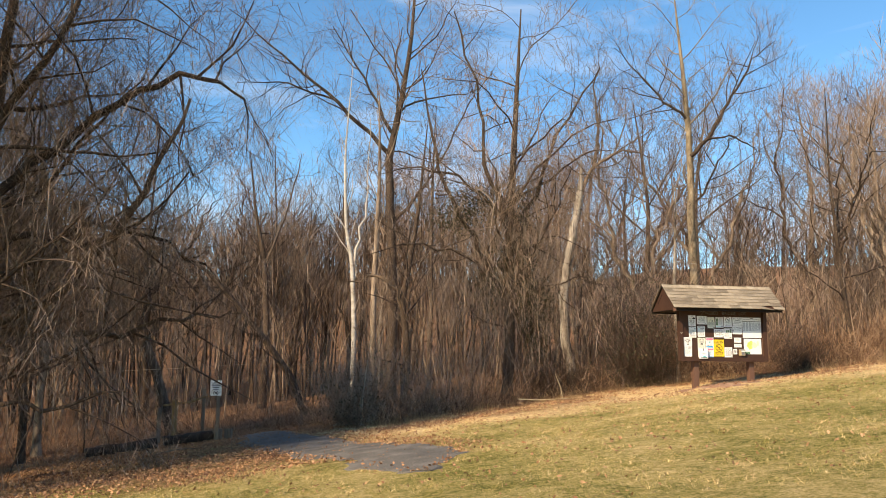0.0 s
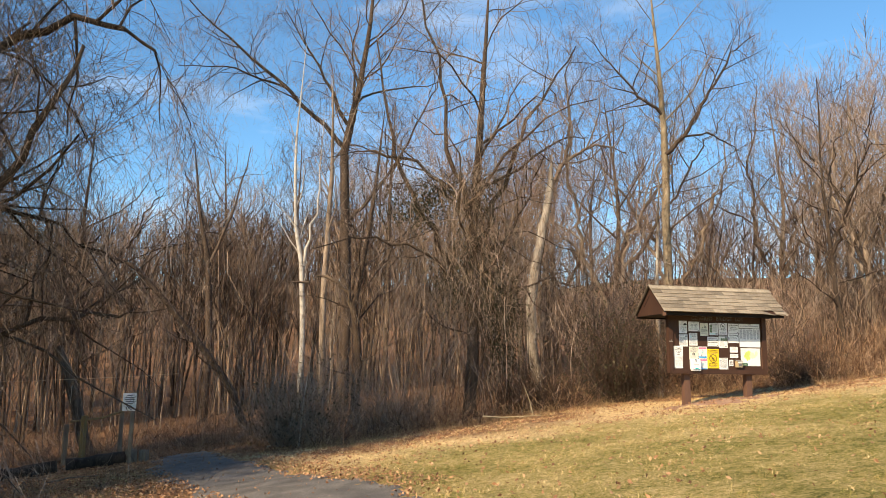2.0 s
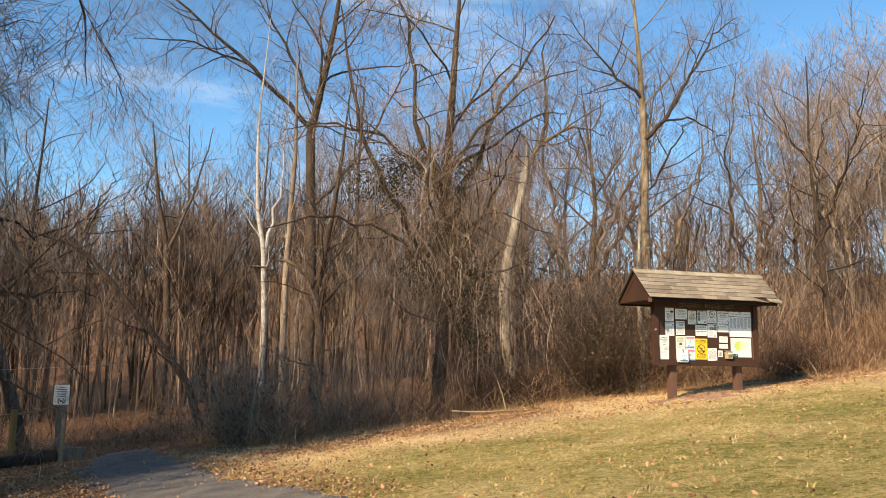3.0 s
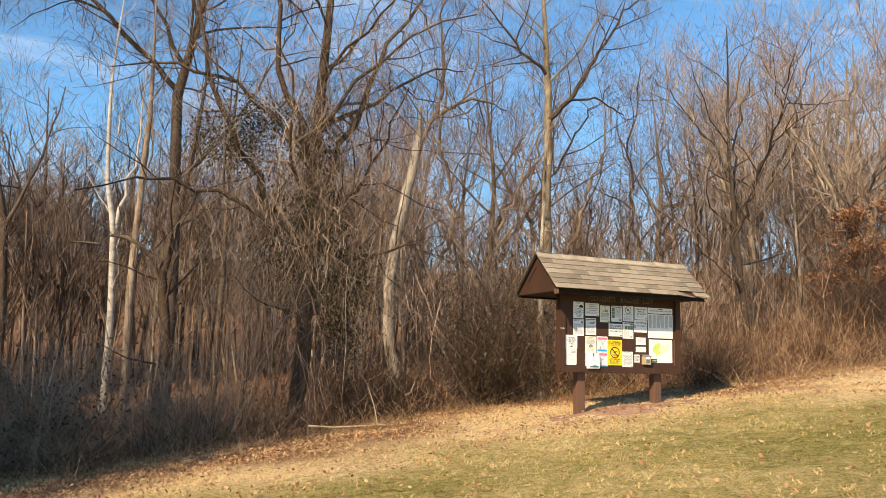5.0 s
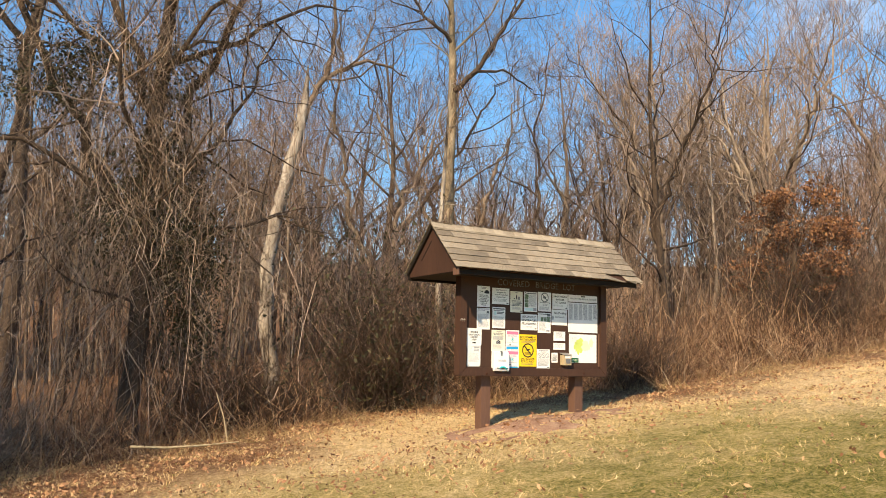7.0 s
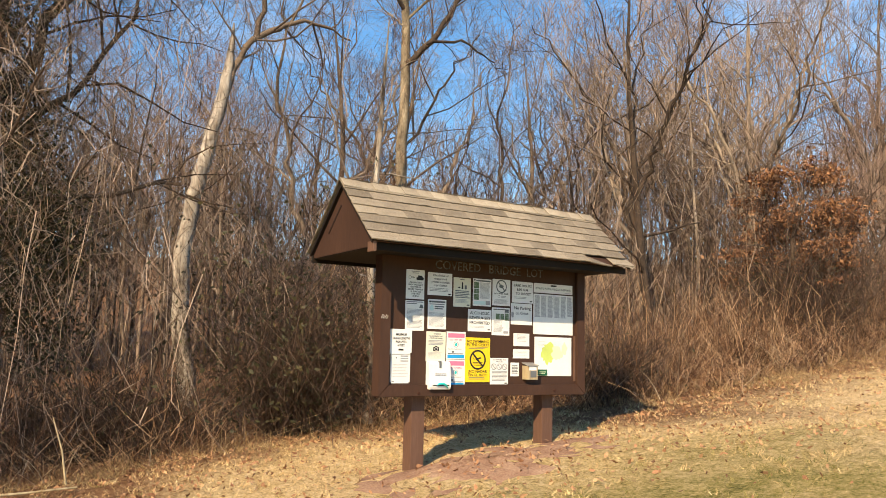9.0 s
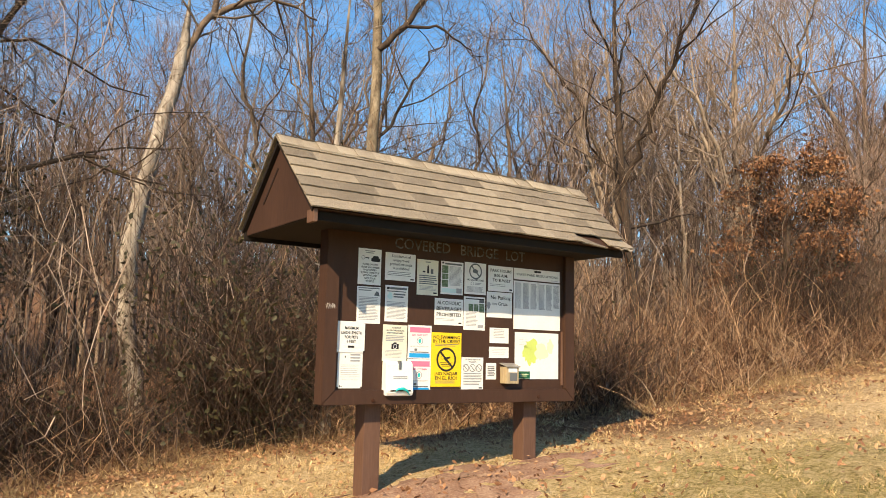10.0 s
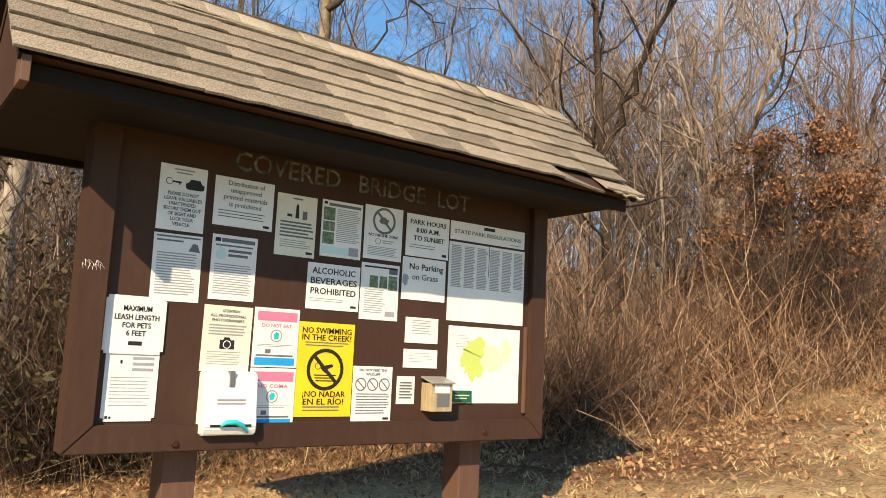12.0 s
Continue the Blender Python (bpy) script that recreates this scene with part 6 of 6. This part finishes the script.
def log(label, a, b, r, seed):
    rng = np.random.default_rng(seed)
    top = tagged(new("log"), label, "log", "logs by the path")
    a, b = np.array((a[0], a[1], gz(*a) + r * 0.75)), np.array((b[0], b[1], gz(*b) + r * 0.75))
    mid = (a + b) / 2
    top.location = mid
    t = Tubes()
    f = np.linspace(0, 1, 9)[:, None]
    pts = a + (b - a) * f - mid + rng.normal(0, 0.012, (9, 3))
    t.tube(pts, r * rng.uniform(0.82, 1.12, 9), 12)
    ob = new("bark", t.mesh("bark", BARK_DARK))
    ob.parent = top
    d = Vector((b - a)).normalized()
    for p, s in ((pts[0], -1), (pts[-1], 1)):
        bm = bmesh.new()
        bmesh.ops.create_circle(bm, cap_ends=True, segments=14, radius=r * 0.97)
        bmesh.ops.transform(bm, matrix=Matrix.Translation(Vector(p) + d * s * 0.006) @ d.to_track_quat("Z", "Y").to_matrix().to_4x4(), verts=bm.verts)
        r2 = bmesh.ops.extrude_face_region(bm, geom=list(bm.faces))
        bmesh.ops.translate(bm, vec=d * -s * 0.02, verts=[e for e in r2["geom"] if isinstance(e, bmesh.types.BMVert)])
        part("cut_end", bm, GREY_WOOD, top, "pale sawn end of the log")


log("dark fallen log lying along the lawn's edge by the path", (-2.9, 20.1), (-1.1, 20.5), 0.16, 1)
log("dark fallen log beside the path sign", (-1.0, 20.75), (0.34, 21.0), 0.17, 2)


def fence_post(label, x, y, h, mat, r=0.055):
    top = tagged(new("fence_post"), label, "post", "posts by the path")
    top.location = (x, y, gz(x, y))
    bm = box(bmesh.new(), -r, r, -r, r, -0.3, h, 0.008)
    bmesh.ops.rotate(bm, cent=(0, 0, 0), matrix=Matrix.Rotation(0.4 + x, 3, "Z"), verts=bm.verts)
    part("shaft", bm, mat, top)


fence_post("short grey wooden bollard at the path's edge", 0.42, 20.9, 0.34, GREY_WOOD, 0.10)
fence_post("short grey wooden bollard at the path's edge", 0.74, 20.7, 0.30, GREY_WOOD, 0.085)
fence_post("yellowish wooden fence post in the wood", -1.0, 22.6, 1.25, YELLOW_WOOD)
fence_post("grey wooden fence post in the wood", -0.35, 24.5, 1.55, GREY_WOOD)
fence_post("grey wooden fence post in the wood", -1.5, 23.0, 1.1, GREY_WOOD)
rail = tagged(new("fence_rail"), "yellow weathered rail between two fence posts", "rail")
rail.location = (-0.7, 23.5, gz(-0.7, 23.5) + 1.15)
rt = Tubes()
rt.tube([(-0.6, -1.0, -0.02), (0.0, 0, 0.02), (0.45, 1.0, 0.18)], (0.03, 0.03, 0.028), 6)
rail_bar = new("bar", rt.mesh("bar", YELLOW_WOOD))
rail_bar.parent = rail
wire = tagged(new("cable"), "slack pale cable strung through the trees", "cable")
wire.location = (-4, 22, gz(-4, 22) + 2.2)
wt = Tubes()
wt.tube([(-9 + 1.4 * i, 1.5 + 0.25 * i, 0.02 * (i - 5) ** 2 * 0.4 + 0.03 * i) for i in range(11)], np.full(11, 0.008), 4)
wire_line = new("line", wt.mesh("line", CANE))
wire_line.parent = wire


def stick(label, pts, r, mat):
    top = tagged(new("fallen_branch"), label, "branch", "fallen branches")
    x, y = pts[0][0], pts[0][1]
    top.location = (x, y, gz(x, y) + r)
    t = Tubes()
    t.tube([(a - x, b - y, gz(a, b) + c - gz(x, y)) for a, b, c in pts], np.linspace(r, r * 0.5, len(pts)), 7)
    ob = new("wood", t.mesh("wood", mat))
    ob.parent = top


stick("pale peeled branch lying at the lawn's edge", [(8.55, 18.25, 0.20), (9.0, 18.2, 0.12), (9.5, 18.15, 0.06), (9.95, 18.1, 0.03)], 0.019, PINE)
stick("thin pale stick leaning in the brush", [(9.9, 18.5, 0.0), (9.85, 18.6, 0.35), (9.75, 18.7, 0.7)], 0.013, PINE)
stick("grey fallen branch near the gravel path", [(-0.6, 16.9, 0.02), (-0.2, 17.1, 0.05), (0.3, 17.2, 0.02)], 0.02, BARK)
stick("small pale stick beside the path", [(3.6, 19.3, 0.05), (3.85, 19.4, 0.12), (4.0, 19.5, 0.15)], 0.02, BARK_PALE)


# ---- turf and fallen leaves ----
def lawn():
    rng = np.random.default_rng(19)
    t = Tubes()
    m = 46000
    x, y = rng.uniform(-1, 26, m), rng.uniform(2.5, 19.5, m)
    d = edge(x) - y
    tuft = np.sin(x * 2.3 + 2 * np.sin(y * 1.7)) * np.sin(y * 2.6 + 1.7 * np.sin(x * 1.3))
    ok = (d > -0.4) & clear_of_path(x, y, 0.05) & (rng.random(m) < 0.5 + 0.4 * tuft) & (((x - 12.95) / 1.6) ** 2 + ((y - 15.2) / 0.8) ** 2 > 1) & (y > 0.75 * (x - 2) - 2)
    ok &= ~((x < 4.8 - 0.25 * (y - 12)) & (y > 10) & (rng.random(m) < 0.8))
    x, y = np.repeat(x[ok], 7), np.repeat(y[ok], 7)
    n = len(x)
    x, y = x + rng.normal(0, 0.032, n), y + rng.normal(0, 0.032, n)
    a = rng.uniform(0, 6.28, n)
    h, w = rng.uniform(0.022, 0.058, n), rng.uniform(0.002, 0.0048, n)
    c = np.stack((x, y, height(x, y) - 0.004), 1)
    side = np.stack((np.cos(a), np.sin(a), np.zeros(n)), 1) * w[:, None]
    lean = np.stack((rng.normal(0, 0.75, n), rng.normal(0, 0.75, n), np.full(n, 0.7)), 1) * h[:, None]
    dry = np.maximum(smooth(-7.5, -2.5, y - edge(x) + 0.8 * np.sin(x * 0.7) + 0.4 * np.sin(1.9 * x + 1.3 * y)), smooth(13.2, 16.5, x + 0.5 * np.sin(1.6 * x + 2.2 * y)) * smooth(9, 13, y))
    dry = np.repeat(rng.random(n // 7), 7) < 0.12 + 0.78 * dry
    lean[dry] *= 1.2
    quads = np.stack((c - side, c + side, c + lean + side * 0.3, c + lean - side * 0.3), 1)
    t.quads(quads[~dry])
    s = Tubes()
    s.quads(quads[dry])
    tagged(new("dry_lawn_grass", s.mesh("dry_lawn_grass", STRAW_BLADE, False)), "pale golden winter-dead grass blades on the lawn", "grass", kind="stuff")
    tagged(new("lawn_grass", t.mesh("lawn_grass", BLADE, False)), "short mixed green and straw grass blades on the lawn", "grass", kind="stuff")
    g = Tubes()
    n = 250000
    x, y = rng.uniform(-8, 28, n), rng.uniform(3, 26, n)
    d = edge(x) - y
    keep = np.where(d < 1.6 + 1.6 * smooth(12, 9, x), 0.8, np.where(d < 5.5, 0.42, 0.10))
    keep = keep * (0.55 + 0.45 * np.sin(1.7 * x + 2 * np.sin(0.9 * y)) * np.sin(2.3 * y + 1.1 * x))
    keep = np.where((x < 4.8 - 0.25 * (y - 12)) & (y > 9), 0.75, keep)
    keep = np.where(on_path(x, y, 0.0), 0.05, keep)
    keep = np.where(on_path(x, y, 0.0) & ~on_path(x, y, -0.28), 0.5, keep)
    ok = (rng.random(n) < keep) & (d > -4)
    x, y = x[ok], y[ok]
    c = np.stack((x, y, height(x, y) + rng.uniform(0.012, 0.05, len(x))), 1)
    g.quads(leaf_quads(rng, c, 0.026, 0.35))
    tagged(new("fallen_leaves", g.mesh("fallen_leaves", FALLEN, False)), "curled brown fallen leaves scattered over the lawn's edge", "leaves", kind="stuff")


lawn()
